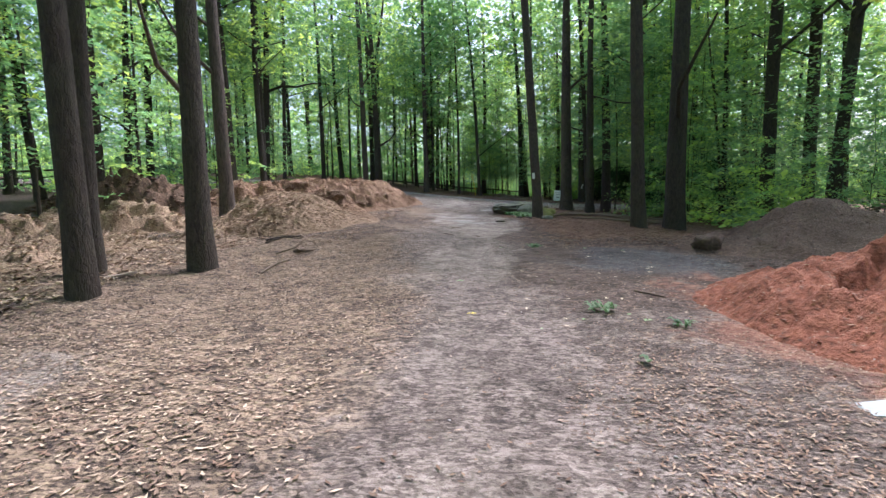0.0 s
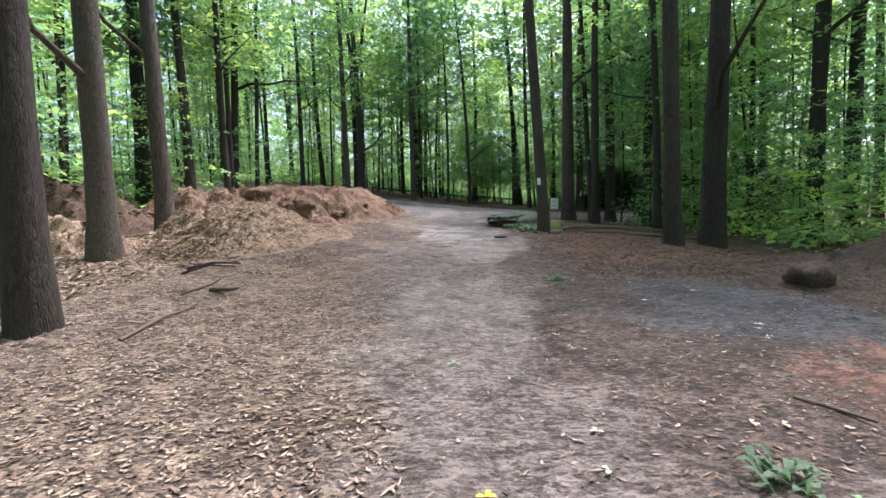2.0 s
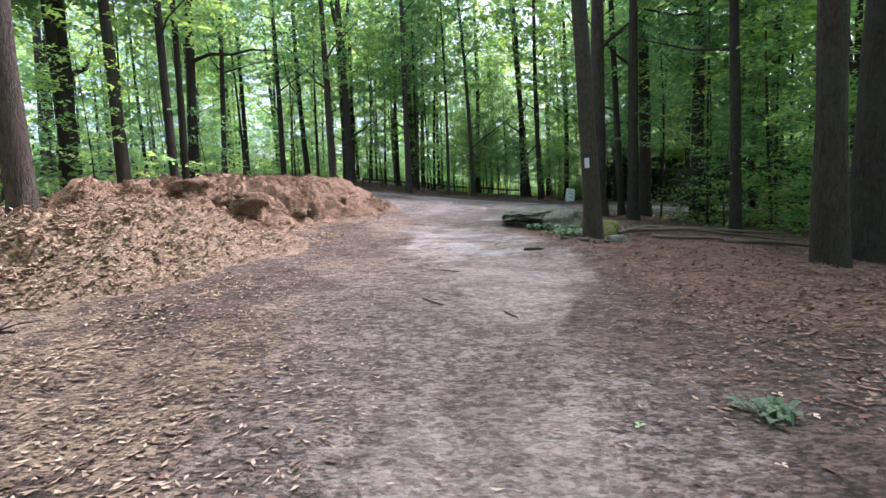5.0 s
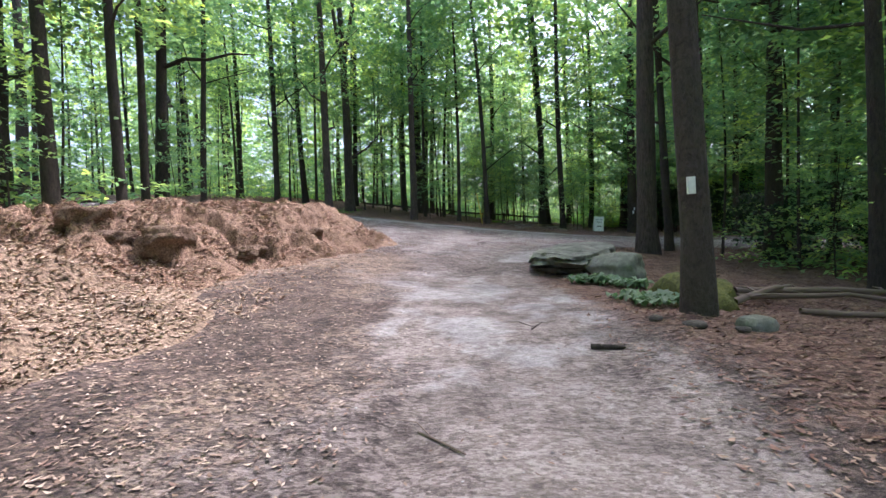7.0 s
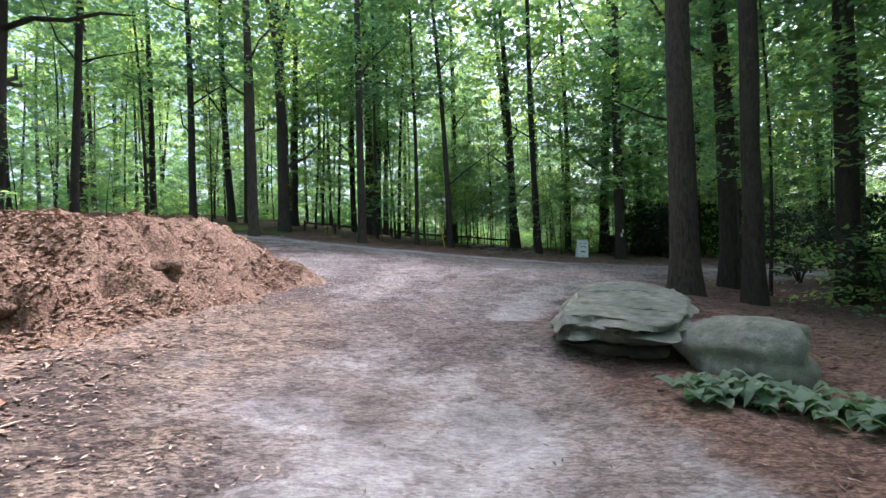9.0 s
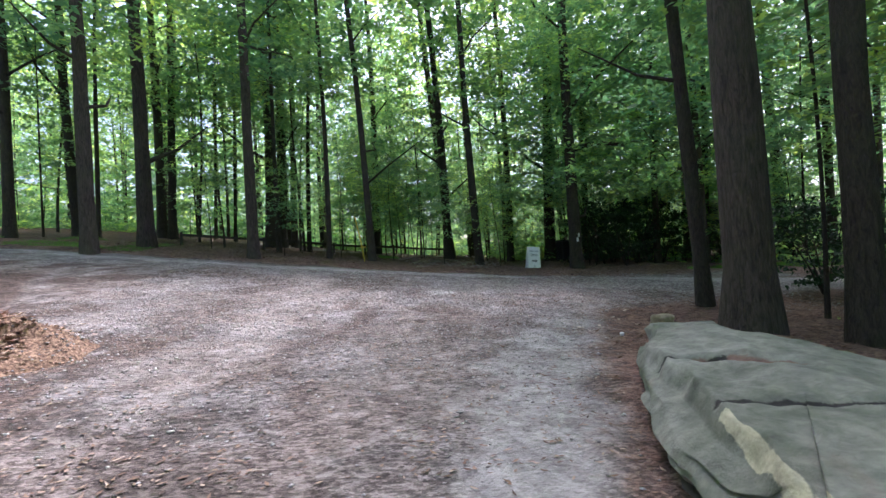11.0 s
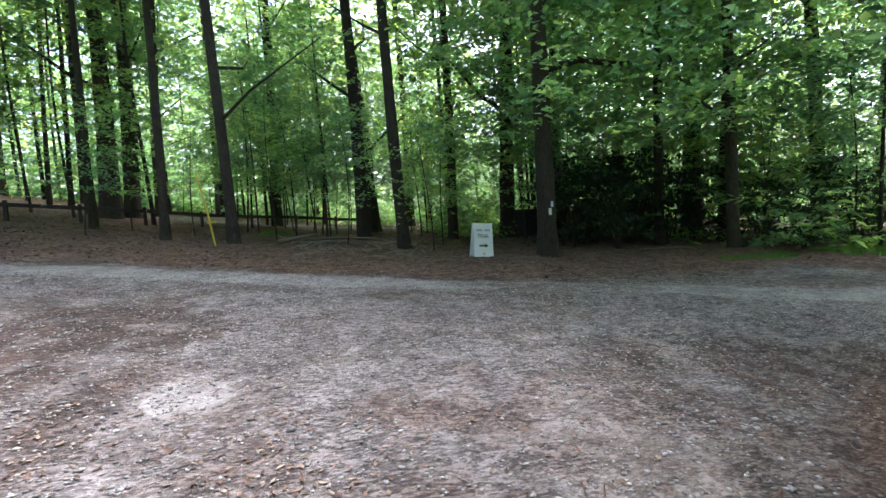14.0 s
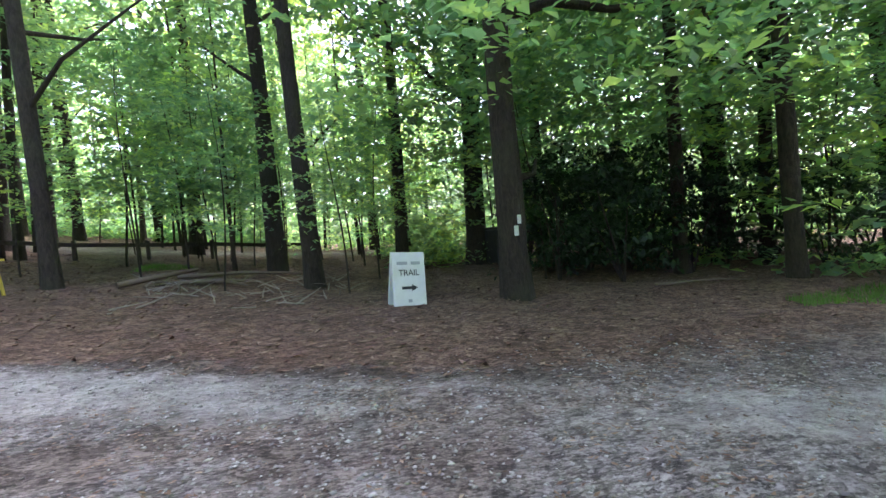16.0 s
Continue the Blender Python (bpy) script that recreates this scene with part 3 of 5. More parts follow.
clay_mound, clay_z = heap("clay_mound", 4.9, 2.3, 3.3, 3.3, [(5.0, 2.3, 2.0, 1.9, 0.68), (6.0, 1.8, 1.9, 1.9, 0.62), (4.1, 1.8, 1.2, 1.4, 0.25)], M_CLAY,
                         "crumbly heap of red clay beside the track", "clay mound", 0.24, 0.05, 11, 0.1)
dirt_mound, dirt_z = heap("dirt_mound", 7.5, 7.0, 3.8, 2.8, [(7.4, 7.0, 2.6, 1.9, 0.8), (9.2, 6.5, 2.2, 1.8, 0.7)], M_DIRT,
                         "brown dirt mound at the edge of the woods", "dirt mound", 0.14, 0.09, 14)


# ---- loose bits on the ground ----
def surface(x, y):
    z = ground(x, y)
    for zf in (mulch_z, chip_z, debris_z, low_z, clay_z, dirt_z):
        z = np.maximum(z, zf(x, y))
    return z


def flat_bits(name, x, y, length, width, mat, label, category, tilt=0.35, curl=0.25, lift=0.006):
    n = len(x)
    z = surface(x, y) + lift
    a = rng.uniform(0, 2 * np.pi, n)
    l, w = length * rng.uniform(0.5, 1.5, n), width * rng.uniform(0.6, 1.4, n)
    ca, sa = np.cos(a), np.sin(a)
    tl, tw = rng.normal(0, tilt, n), rng.normal(0, tilt, n)
    c = rng.uniform(-1, 1, n) * curl
    loc = np.zeros((n, 5, 3))
    for k, (u, v, h) in enumerate(((-0.5, -0.12, 0), (-0.05, -0.5, 0), (0.5, 0.05, 0), (0.1, 0.5, 0), (0, 0, 1))):
        px, py = u * l, v * w
        loc[:, k, 0] = x + px * ca - py * sa
        loc[:, k, 1] = y + px * sa + py * ca
        loc[:, k, 2] = z + np.abs(px * tl) + np.abs(py * tw) + h * np.abs(c) * w + 0.15 * w
    me_ = poly_mesh(name, loc, [(0, 1, 4), (1, 2, 4), (2, 3, 4), (3, 0, 4)])
    return tagged(link(name, me_, mat), label, category, kind="stuff")


def scatter(n, x0, x1, y0, y1, dens):
    x, y = rng.uniform(x0, x1, n), rng.uniform(y0, y1, n)
    keep = rng.random(n) < dens(x, y)
    return x[keep], y[keep]


def near_w(y):
    return 0.35 + 0.65 * sstep(16, 4, y)


x, y = scatter(110000, -6.5, 2.2, -2.0, 21, lambda x, y: np.clip(sstep(1.4, -1.6, x + 0.05 * y + 2.4 * (fbm(x * 0.6, y * 0.35, 4, 1) - 0.5)) * near_w(y) * (0.3 + 1.2 * fbm(x * 1.3, y * 1.3)) * (1 - 0.9 * track(x, y)), 0, 1))
flat_bits("wood_chips", x, y, 0.054, 0.019, M_CHIP, "scattered tan and brown wood chips on the track", "wood chips", 0.25, 0.12)
x, y = scatter(42000, -11, -2.3, 13.5, 24.8, lambda x, y: np.where(mulch_z(x, y) > ground(x, y) + 0.02, 0.15 + 0.8 * sstep(0.36, 0.52, fbm(x * 1.6, y * 1.6, 4, 2)), 0.15))
flat_bits("wood_chips", x, y, 0.11, 0.032, M_CHIP_RED, "loose orange-brown wood chips over the mulch heap", "wood chips", 0.3)
x, y = scatter(26000, -8.8, -2.3, 7.5, 16.3, lambda x, y: np.where(chip_z(x, y) > ground(x, y) + 0.02, 0.95, 0.5 * sstep(-0.6, -3.2, x) * sstep(0.36, 0.55, fbm(x * 0.9, y * 0.9, 4, 2))))
flat_bits("wood_chips", x, y, 0.1, 0.028, M_CHIP_TAN, "loose pale shavings over the tan heap", "wood chips", 0.32)
x, y = scatter(17000, -12.5, -4.5, 1.5, 12, lambda x, y: 0.8 + 0 * x)
flat_bits("wood_chips", x, y, 0.15, 0.045, M_CHIP_TAN, "loose pale wood chips between the trees", "wood chips", 0.3)
x, y = scatter(48000, -3, 6.5, -2.0, 22, lambda x, y: np.clip((0.3 + 0.3 * sstep(0.8, 2.4, x)) * near_w(y) * (0.3 + 1.4 * fbm(x, y, 4, 1)) * (1 - 0.75 * track(x, y)), 0, 1))
flat_bits("leaf_litter", x, y, 0.05, 0.017, M_LITTER, "brown dead leaves and bark flakes on the dirt", "leaf litter", 0.15, 0.08)
x, y = scatter(13000, 1.0, 4.0, -2.2, 2.0, lambda x, y: np.clip(sstep(1.0, 1.8, x + 1.2 * (fbm(x, y, 3, 1) - 0.47)) * sstep(2.0, 0.8, y) * (0.2 + 1.3 * fbm(x * 1.4, y * 1.4, 4, 2)), 0, 1) * (clay_z(x, y) < ground(x, y)))
flat_bits("wood_chips", x, y, 0.036, 0.013, M_LITTER, "brown wood chips and leaf scraps at the edge of the track", "wood chips", 0.2, 0.1)
x, y = scatter(30000, -9, 22, 31.5, 46, lambda x, y: 0.75 * (1 - road_mask(x, y)))
flat_bits("leaf_litter", x, y, 0.1, 0.05, M_FLAKE, "brown dead leaves under the trees past the lane", "leaf litter", 0.3)
x, y = scatter(34000, -4, 10, 20.5, 32.5, lambda x, y: np.clip(road_mask(x, y) * (0.15 + 1.2 * sstep(0.5, 0.38, fbm(x * 1.5 + 7, y * 1.5, 5, 0))) * 0.6, 0, 1))
flat_bits("leaf_litter", x, y, 0.05, 0.02, M_LITTER, "brown leaf scraps trodden into the lane", "leaf litter", 0.15, 0.1)
x, y = scatter(24000, 2, 11, 7.5, 28, lambda x, y: 0.8 * (1 - road_mask(x, y) * 0.8))
flat_bits("pine_straw", x, y, 0.11, 0.012, M_STRAW, "reddish pine straw at the edge of the woods", "pine straw", 0.25)


x, y = scatter(15000, 1.6, 7.5, 7.0, 15.5, lambda x, y: np.clip((0.25 + 0.75 * sstep(1.8, 3.0, x)) * (0.2 + 1.4 * fbm(x, y, 4, 2)), 0, 1))
flat_bits("bark_flakes", x, y, 0.06, 0.03, M_FLAKE, "reddish bark flakes and dead leaves by the woods", "bark flakes", 0.3)


def pebbles(name, x, y, size, mat, label, category):
    n = len(x)
    z = surface(x, y)
    s = size * rng.lognormal(0, 0.28, n)
    a = rng.uniform(0, 2 * np.pi, n)
    el = rng.uniform(0.6, 1.0, n)
    loc = np.zeros((n, 6, 3))
    for k in range(4):
        t = a + k * np.pi / 2 + rng.normal(0, 0.25, n)
        r = s * rng.uniform(0.7, 1.2, n) * (el if k % 2 else 1)
        loc[:, k] = np.stack([x + r * np.cos(t), y + r * np.sin(t), z + 0.15 * s], -1)
    loc[:, 4] = np.stack([x + s * rng.normal(0, 0.2, n), y + s * rng.normal(0, 0.2, n), z + s * rng.uniform(0.3, 0.6, n)], -1)
    loc[:, 5] = np.stack([x, y, z - 0.3 * s], -1)
    me_ = poly_mesh(name, loc, [(0, 1, 4), (1, 2, 4), (2, 3, 4), (3, 0, 4), (1, 0, 5), (2, 1, 5), (3, 2, 5), (0, 3, 5)])
    return tagged(link(name, me_, mat), label, category, kind="stuff")


x, y = scatter(80000, -4, 11, 19, 34, lambda x, y: np.clip(road_mask(x, y) * sstep(19.5, 25, y) * (0.2 + 1.5 * fbm(x * 0.8, y * 0.8, 4, 2) - 0.35), 0, 1))
pebbles("gravel", x, y, 0.0165, M_PEBBLE, "pale grey gravel pressed into the lane", "gravel")
x, y = scatter(1500, 3.0, 8.4, -0.6, 5.4, lambda x, y: np.where(clay_z(x, y) > ground(x, y), 0.5, 0.1))
pebbles("clay_clods", x, y, 0.014, M_CLAY, "loose clods of red clay on the mound", "clods")
x, y = scatter(3600, 4.2, 11, 4.6, 9.6, lambda x, y: np.where(dirt_z(x, y) > ground(x, y), 0.6, 0.15))
pebbles("dirt_clods", x, y, 0.02, M_DIRT, "loose clods of brown dirt on the mound", "clods")
x, y = scatter(5000, -11.5, -2.4, 14, 24.6, lambda x, y: np.where(mulch_z(x, y) > ground(x, y), 0.7 * sstep(0.36, 0.6, fbm(x * 0.9, y * 0.9, 3, 2)), 0.03))
pebbles("mulch_clods", x, y, 0.03, M_MULCH, "shaggy clods of wood mulch on the heap", "clods")
x, y = scatter(2600, -16.8, -9.2, 12, 18.4, lambda x, y: np.where(debris_z(x, y) > ground(x, y), 0.7, 0.1))
pebbles("bark_clods", x, y, 0.09, M_DEBRIS, "dark chunks of rotting bark on the heap", "clods")
x, y = scatter(5000, -3, 3.5, -1.5, 22, lambda x, y: 0.3 * near_w(y))
pebbles("small_stones", x, y, 0.009, M_PEBBLE, "small stones on the trodden dirt", "stones")


# ---- trees ----
def tube(bm, pts, radii, sides=9, wob=0.0, seed=0.0):
    """A bent, tapering limb through pts."""
    prev = None
    for k, (p, r) in enumerate(zip(pts, radii)):
        p = Vector(p)
        d = (Vector(pts[min(k + 1, len(pts) - 1)]) - Vector(pts[max(k - 1, 0)])).normalized()
        side = d.cross(Vector((0.31, 0.95, 0.05))).normalized()
        up = d.cross(side)
        ring = []
        for i in range(sides):
            a = 2 * math.pi * i / sides
            w = 1 + wob * (noise.noise((math.cos(a) * 1.5 + seed, math.sin(a) * 1.5, p.z * 0.7 + seed)))
            ring.append(bm.verts.new(p + (side * math.cos(a) + up * math.sin(a)) * r * w))
        if prev:
            for i in range(sides):
                bm.faces.new((prev[i], prev[(i + 1) % sides], ring[(i + 1) % sides], ring[i]))
        prev = ring
    tip = bm.verts.new(Vector(pts[-1]) + (Vector(pts[-1]) - Vector(pts[-2])).normalized() * radii[-1])
    for i in range(sides):
        bm.faces.new((prev[i], prev[(i + 1) % sides], tip))


def sprays(n_spray, per, centre, size, rad, seed, droop=0.15, tilt=0.36):
    """Leaves in flat, drooping sprays: centre(rng, n) gives where the sprays hang."""
    r = np.random.default_rng(seed)
    c = centre(r, n_spray)
    n = n_spray * per
    c = np.repeat(c, per, 0)
    srad = np.repeat(rad * r.uniform(0.5, 1.4, n_spray), per)
    slope = np.repeat(r.normal(0, 0.18, (n_spray, 2)), per, 0)
    a, q = r.uniform(0, 2 * np.pi, n), np.sqrt(r.random(n)) * srad
    off = np.stack([q * np.cos(a), q * np.sin(a)], -1)
    z = (off * slope).sum(-1) - droop * q**2 / np.maximum(rad, 0.1) + r.normal(0, 0.07 * rad, n)
    p = c + np.c_[off, z]
    s = size * r.uniform(0.6, 1.35, n)
    yaw, t1, t2 = r.uniform(0, 2 * np.pi, n), r.normal(0, tilt, n), r.normal(0, tilt, n)
    cu, su = np.cos(yaw), np.sin(yaw)
    U = np.stack([cu * np.cos(t1), su * np.cos(t1), np.sin(t1)], -1)
    V = np.stack([-su * np.cos(t2), cu * np.cos(t2), np.sin(t2)], -1)
    s = s[:, None]
    fold = np.zeros((n, 3))
    fold[:, 2] = 0.12 * s[:, 0]
    return np.stack([p - U * s * 0.55, p + V * s * 0.32 - U * s * 0.05 + fold, p + U * s * 0.55, p - V * s * 0.32 - U * s * 0.05 + fold], 1)


LEAF_FACES = [(0, 1, 2), (0, 2, 3)]


def crown_mesh(name, parts_):
    return poly_mesh(name, np.concatenate(parts_), LEAF_FACES)


def shell(z0, z1, r0, r1):
    def f(r, n):
        t = r.random(n)
        z = z0 + (z1 - z0) * t
        rad = (r0 + (r1 - r0) * t) * np.sqrt(r.uniform(0.05, 1, n))
        a = r.uniform(0, 2 * np.pi, n)
        return np.stack([rad * np.cos(a), rad * np.sin(a), z], -1)
    return f


TALL, LOW, BUSH, MID = [], [], [], []
BIG = crown_mesh("crown", [sprays(270, 28, shell(2.7, 11, 4.3, 3.2), 0.19, 0.85, 501)])
BIG.materials.append(M_LEAF_LOW)
HIGH = crown_mesh("crown", [sprays(46, 18, shell(13, 20, 2.4, 1.6), 0.3, 0.9, 555)])
HIGH.materials.append(M_LEAF)
for k in range(4):
    # the upper leaves, from 12 m, are mostly out of view and there to cast shade
    TALL.append(crown_mesh("crown", [sprays(58, 24, shell(6 + k * 0.5, 13, 1.6, 3.6), 0.24, 0.85, 100 + k), sprays(62, 14, shell(12, 20, 4.0, 2.4), 0.42, 1.2, 140 + k)]))
    MID.append(crown_mesh("crown", [sprays(62, 26, shell(3.2, 9.5, 2.0, 1.5), 0.19, 0.7, 200 + k)]))
    LOW.append(crown_mesh("crown", [sprays(44, 30, shell(1.6, 5.2, 1.5, 1.4), 0.14, 0.6, 300 + k)]))
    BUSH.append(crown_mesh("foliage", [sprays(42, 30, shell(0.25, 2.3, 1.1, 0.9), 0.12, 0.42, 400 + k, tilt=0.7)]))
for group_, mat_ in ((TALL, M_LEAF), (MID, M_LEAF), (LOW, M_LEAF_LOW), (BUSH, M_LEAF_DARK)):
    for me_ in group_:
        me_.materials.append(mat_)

tree_count = [0]


def trunk_line(h, lx, ly, bend, seed):
    pts = []
    for k in range(13):
        t = (k / 12) ** 1.25
        z = h * t
        pts.append((lx * z + bend * math.sin(2.2 * t + seed) * t * 1.2, ly * z + bend * math.cos(1.7 * t + seed * 2) * t * 1.2, z - 0.25 if k == 0 else z))
    return pts


def crown_part(root, kind, h, turn, scale, at=(0, 0, 0)):
    ob = new("crown", kind)
    ob.parent = root
    ob.matrix_local = pose(*at, 0, 0, turn) @ Matrix.Diagonal((*scale, 1))
    return ob


def tree(x, y, d, lx=0.0, ly=0.0, h=19.0, bark=None, crown="tall", bend=0.35, fork=0.0, limbs=4, label="", category="tree", flare=0.35, limb_from=4.5, low_crown=0, low_at=(0.6, -0.3, 0), reach=None):
    tree_count[0] += 1
    k = tree_count[0]
    r = random.Random(k * 13 + 5)
    root = thing("tree", x, y, gz(x, y), label or "tall slender forest tree with brown bark", category, "forest trees")
    pts = trunk_line(h, lx, ly, bend, r.uniform(0, 6))
    rad = []
    for p in pts:
        t = max(p[2], 0) / h
        rad.append(d / 2 * ((1 - 0.62 * t) + flare * math.exp(-max(p[2], 0) / 0.28)))
    bm = bmesh.new()
    tube(bm, pts, rad, 12, 0.22, k * 3.1)
    part("trunk", bm, bark or M_BARK, root, smooth=True)
    n_limb = limbs
    for j in range(n_limb):
        t = r.uniform(limb_from / h, 0.85)
        i = min(int(12 * t ** 0.8), 11)
        b0 = Vector(pts[i])
        a = r.uniform(0, 6.28)
        ln = r.uniform(1.6, 3.4) * (1.2 - 0.5 * t)
        up = r.uniform(0.15, 0.8)
        lp = [b0, b0 + Vector((math.cos(a) * ln * 0.4, math.sin(a) * ln * 0.4, ln * 0.4 * up)), b0 + Vector((math.cos(a + 0.3) * ln, math.sin(a + 0.3) * ln, ln * (up + 0.1)))]
        bm = bmesh.new()
        q = rad[i] * 0.38
        tube(bm, lp, [q, q * 0.7, q * 0.25], 6)
        part("limb", bm, bark or M_BARK, root, smooth=True)
    if fork:
        i = min(range(13), key=lambda n: abs(pts[n][2] - fork))
        b0 = Vector(pts[i])
        for sgn in (1, -1):
            bm = bmesh.new()
            lp = [b0 - Vector((0, 0, 0.3))] + [b0 + Vector((sgn * (0.35 * q ** 0.8), 0.1 * q, q * 1.6)) for q in (0.5, 1.5, 3, 5)]
            tube(bm, lp, [rad[i] * f for f in (0.75, 0.7, 0.6, 0.45, 0.3)], 8)
            part("limb", bm, bark or M_BARK, root, smooth=True)
    if reach:
        i = min(range(13), key=lambda n: abs(pts[n][2] - reach[0]))
        b0 = Vector(pts[i])
        bm = bmesh.new()
        tube(bm, [b0 + Vector((reach[1] * q, -0.3 * q, 1.1 * q - 0.9 * q * q + 0.12 * math.sin(9 * q))) for q in (0, 0.25, 0.5, 0.75, 1.0)], [rad[i] * f for f in (0.5, 0.42, 0.34, 0.25, 0.12)], 7)
        part("limb", bm, bark or M_BARK, root, smooth=True)
    s = h / 19
    if crown == "tall":
        crown_part(root, TALL[k % 4], h, r.uniform(0, 360), (s, s, s), (lx * h * 0.6, ly * h * 0.6, 0))
    elif crown == "high":
        crown_part(root, HIGH, h, r.uniform(0, 360), (s, s, s), (lx * h * 0.7, ly * h * 0.7, 0))
    elif crown == "mid":
        s = h / 10
        crown_part(root, MID[k % 4], h, r.uniform(0, 360), (s, s, s), (lx * h * 0.5, ly * h * 0.5, 0))
    if low_crown:
        crown_part(root, BIG, h, low_crown, (1, 1, 1), low_at)
    elif y > 34 and crown == "tall" and x > 7:
        crown_part(root, MID[(k + 1) % 4], h, r.uniform(0, 360), (1.05, 1.05, 0.95), (lx * 5, ly * 5, 0))
    return root


BROWN = "tall straight tree with dark brown bark"
PINE = "thick pine tree with plated reddish-brown bark"
SLIM = "slender young tree with a thin dark trunk"
# left of the track
tree(-4.3, 2.88, 0.31, -0.025, 0, bend=0.1, label="straight grey-brown tree beside the wood-chip track")
tree(-5.5, 4.45, 0.34, 0.01, 0, bend=0.1, label="straight brown tree beside the wood-chip track")
tree(-3.88, 4.77, 0.37, 0.0, 0, bend=0.1, label="straight dark tree beside the wood-chip track")
tree(-6.43, 9.09, 0.5, -0.008, crown="high", bark=M_BARK_GREY, bend=0.1, label="straight grey-brown tree among mulch heaps")
tree(-7.86, 13.30, 0.48, -0.02, crown="high", bend=0.1, bark=M_BARK_PINE, label="rough-barked tree rising beside the mulch heap")
tree(-14.97, 16.24, 0.62, 0.015, bend=0.2, label=BROWN)
tree(-14.15, 13.77, 0.5, -0.007, bend=0.2, label=BROWN)
tree(-19.31, 18.24, 0.45, -0.11, label="leaning dark tree with a curved trunk")
tree(-30.15, 39.10, 0.8, 0.04, label=BROWN)
tree(-12.85, 27.96, 0.5, 0.085, 0.0, limbs=6, reach=(7.0, 4.2), label="leaning tree with a long bare limb")
tree(-15.15, 23.25, 0.75, 0.0, label=BROWN)
tree(-11.83, 21.62, 0.45, -0.02, bend=0.2, label=BROWN)
tree(-10.88, 23.23, 0.35, 0.0, label=BROWN)
tree(-11.99, 25.87, 0.32, 0.0, label=BROWN)
tree(-12.87, 31.28, 0.3, 0.02, label=SLIM)
# right of the track
tree(2.96, 14.09, 0.335, -0.06, 0, crown="high", bark=M_BARK_GREY, bend=0.06, flare=0.25, limbs=3, limb_from=7, label="grey-barked tree with a white trail blaze")
tree(7.58, 17.28, 0.27, 0.0, label=SLIM)
tree(5.51, 11.48, 0.4, -0.045, crown="high", label="tall brown tree with a vine-wrapped trunk")
tree(7.00, 12.62, 0.58, 0.035, crown="high", label="thick dark tree at the edge of the dirt yard")
tree(12.87, 23.82, 0.3, 0.0, label=SLIM)
tree(9.8, 23.68, 0.5, 0.015, label=BROWN)
tree(7.02, 22.95, 0.42, 0.02, crown="high", label=BROWN)
tree(7.94, 26.81, 0.32, -0.05, 0.011, bend=0.1, label="slim leaning tree beside the gravel lane")
tree(8.89, 26.53, 0.55, 0.012, bark=M_BARK_PINE, low_crown=70, low_at=(2.6, 1.2, 1.6), label=PINE)
tree(5.9, 23.56, 0.62, 0.0, 0, crown="high", bark=M_BARK_PINE, bend=0.1, label="thick furrowed pine standing behind the flat boulder")
tree(11.80, 12.71, 0.4, 0.05, label=BROWN)
tree(14.27, 17.22, 0.5, 0.02, label=BROWN)
tree(13.4, 26.0, 0.28, -0.01, label=SLIM)
# past the lane
tree(-7.69, 35.25, 0.48, -0.035, bark=M_BARK_PINE, label=PINE)
tree(-7.37, 38.78, 0.62, -0.012, bark=M_BARK_PINE, fork=9.5, label="big tree that forks into two limbs")
tree(-11.58, 42.40, 0.45, -0.03, label=BROWN)
tree(-2.92, 36.55, 0.42, 0.01, bark=M_BARK_PINE, bend=0.15, label=PINE)
tree(-3.63, 45.49, 0.66, 0.012, bark=M_BARK_PINE, label=PINE)
tree(-0.29, 39.37, 0.24, 0.01, label=SLIM)
tree(1.54, 38.86, 0.32, -0.045, 0.008, label=BROWN)
tree(5.42, 41.05, 0.45, -0.017, label=BROWN)
tree(-17.22, 44.06, 0.4, -0.013, label=BROWN)
tree(-12.43, 39.38, 0.4, -0.02, label=BROWN)
tree(-2.66, 41.26, 0.22, -0.02, label=SLIM)
tree(-1.54, 44.19, 0.24, 0.05, label=SLIM)
tree(2.22, 47.64, 0.46, 0.02, label=BROWN)
tree(6.41, 45.05, 0.5, -0.045, 0.01, label=BROWN)
tree(6.31, 38.51, 0.37, -0.03, 0.005, label=BROWN)
tree(8.73, 41.21, 0.35, 0.02, label=BROWN)
tree(10.99, 41.29, 0.6, 0.025, low_crown=260, label=BROWN)
tree(16.6, 36.8, 0.3, 0.02, low_crown=75, label=SLIM)
# the next two trees are added to darken the woods on the right
tree(13.4, 41.8, 0.36, 0.01, low_crown=200, label=BROWN)
tree(17.2, 42.6, 0.3, -0.01, low_crown=310, label=SLIM)
tree(19.5, 33.4, 0.34, 0.03, label=SLIM)
tree(16.0, 24.6, 0.36, -0.02, label=SLIM)
tree(18.5, 21.0, 0.4, 0.01, label=BROWN)
tree(11.6, 18.6, 0.22, 0.02, label=SLIM)
tree(9.67, 35.83, 0.5, 0.01, limbs=7, limb_from=3.0, low_crown=40, reach=(4.2, 4.5), label="dark tree with two white blazes behind the trail sign")
tree(13.99, 36.64, 0.3, 0.02, low_crown=150, low_at=(-0.8, 0.4, 0.2), label=SLIM)
tree(17.97, 39.43, 0.7, 0.02, bark=M_BARK_PINE, low_crown=20, low_at=(0.8, -0.8, -0.4), label=PINE)
tree(-9.29, 45.77, 0.52, 0.0, label=BROWN)
tree(-3.24, 46.67, 0.6, 0.035, -0.01, label=BROWN)


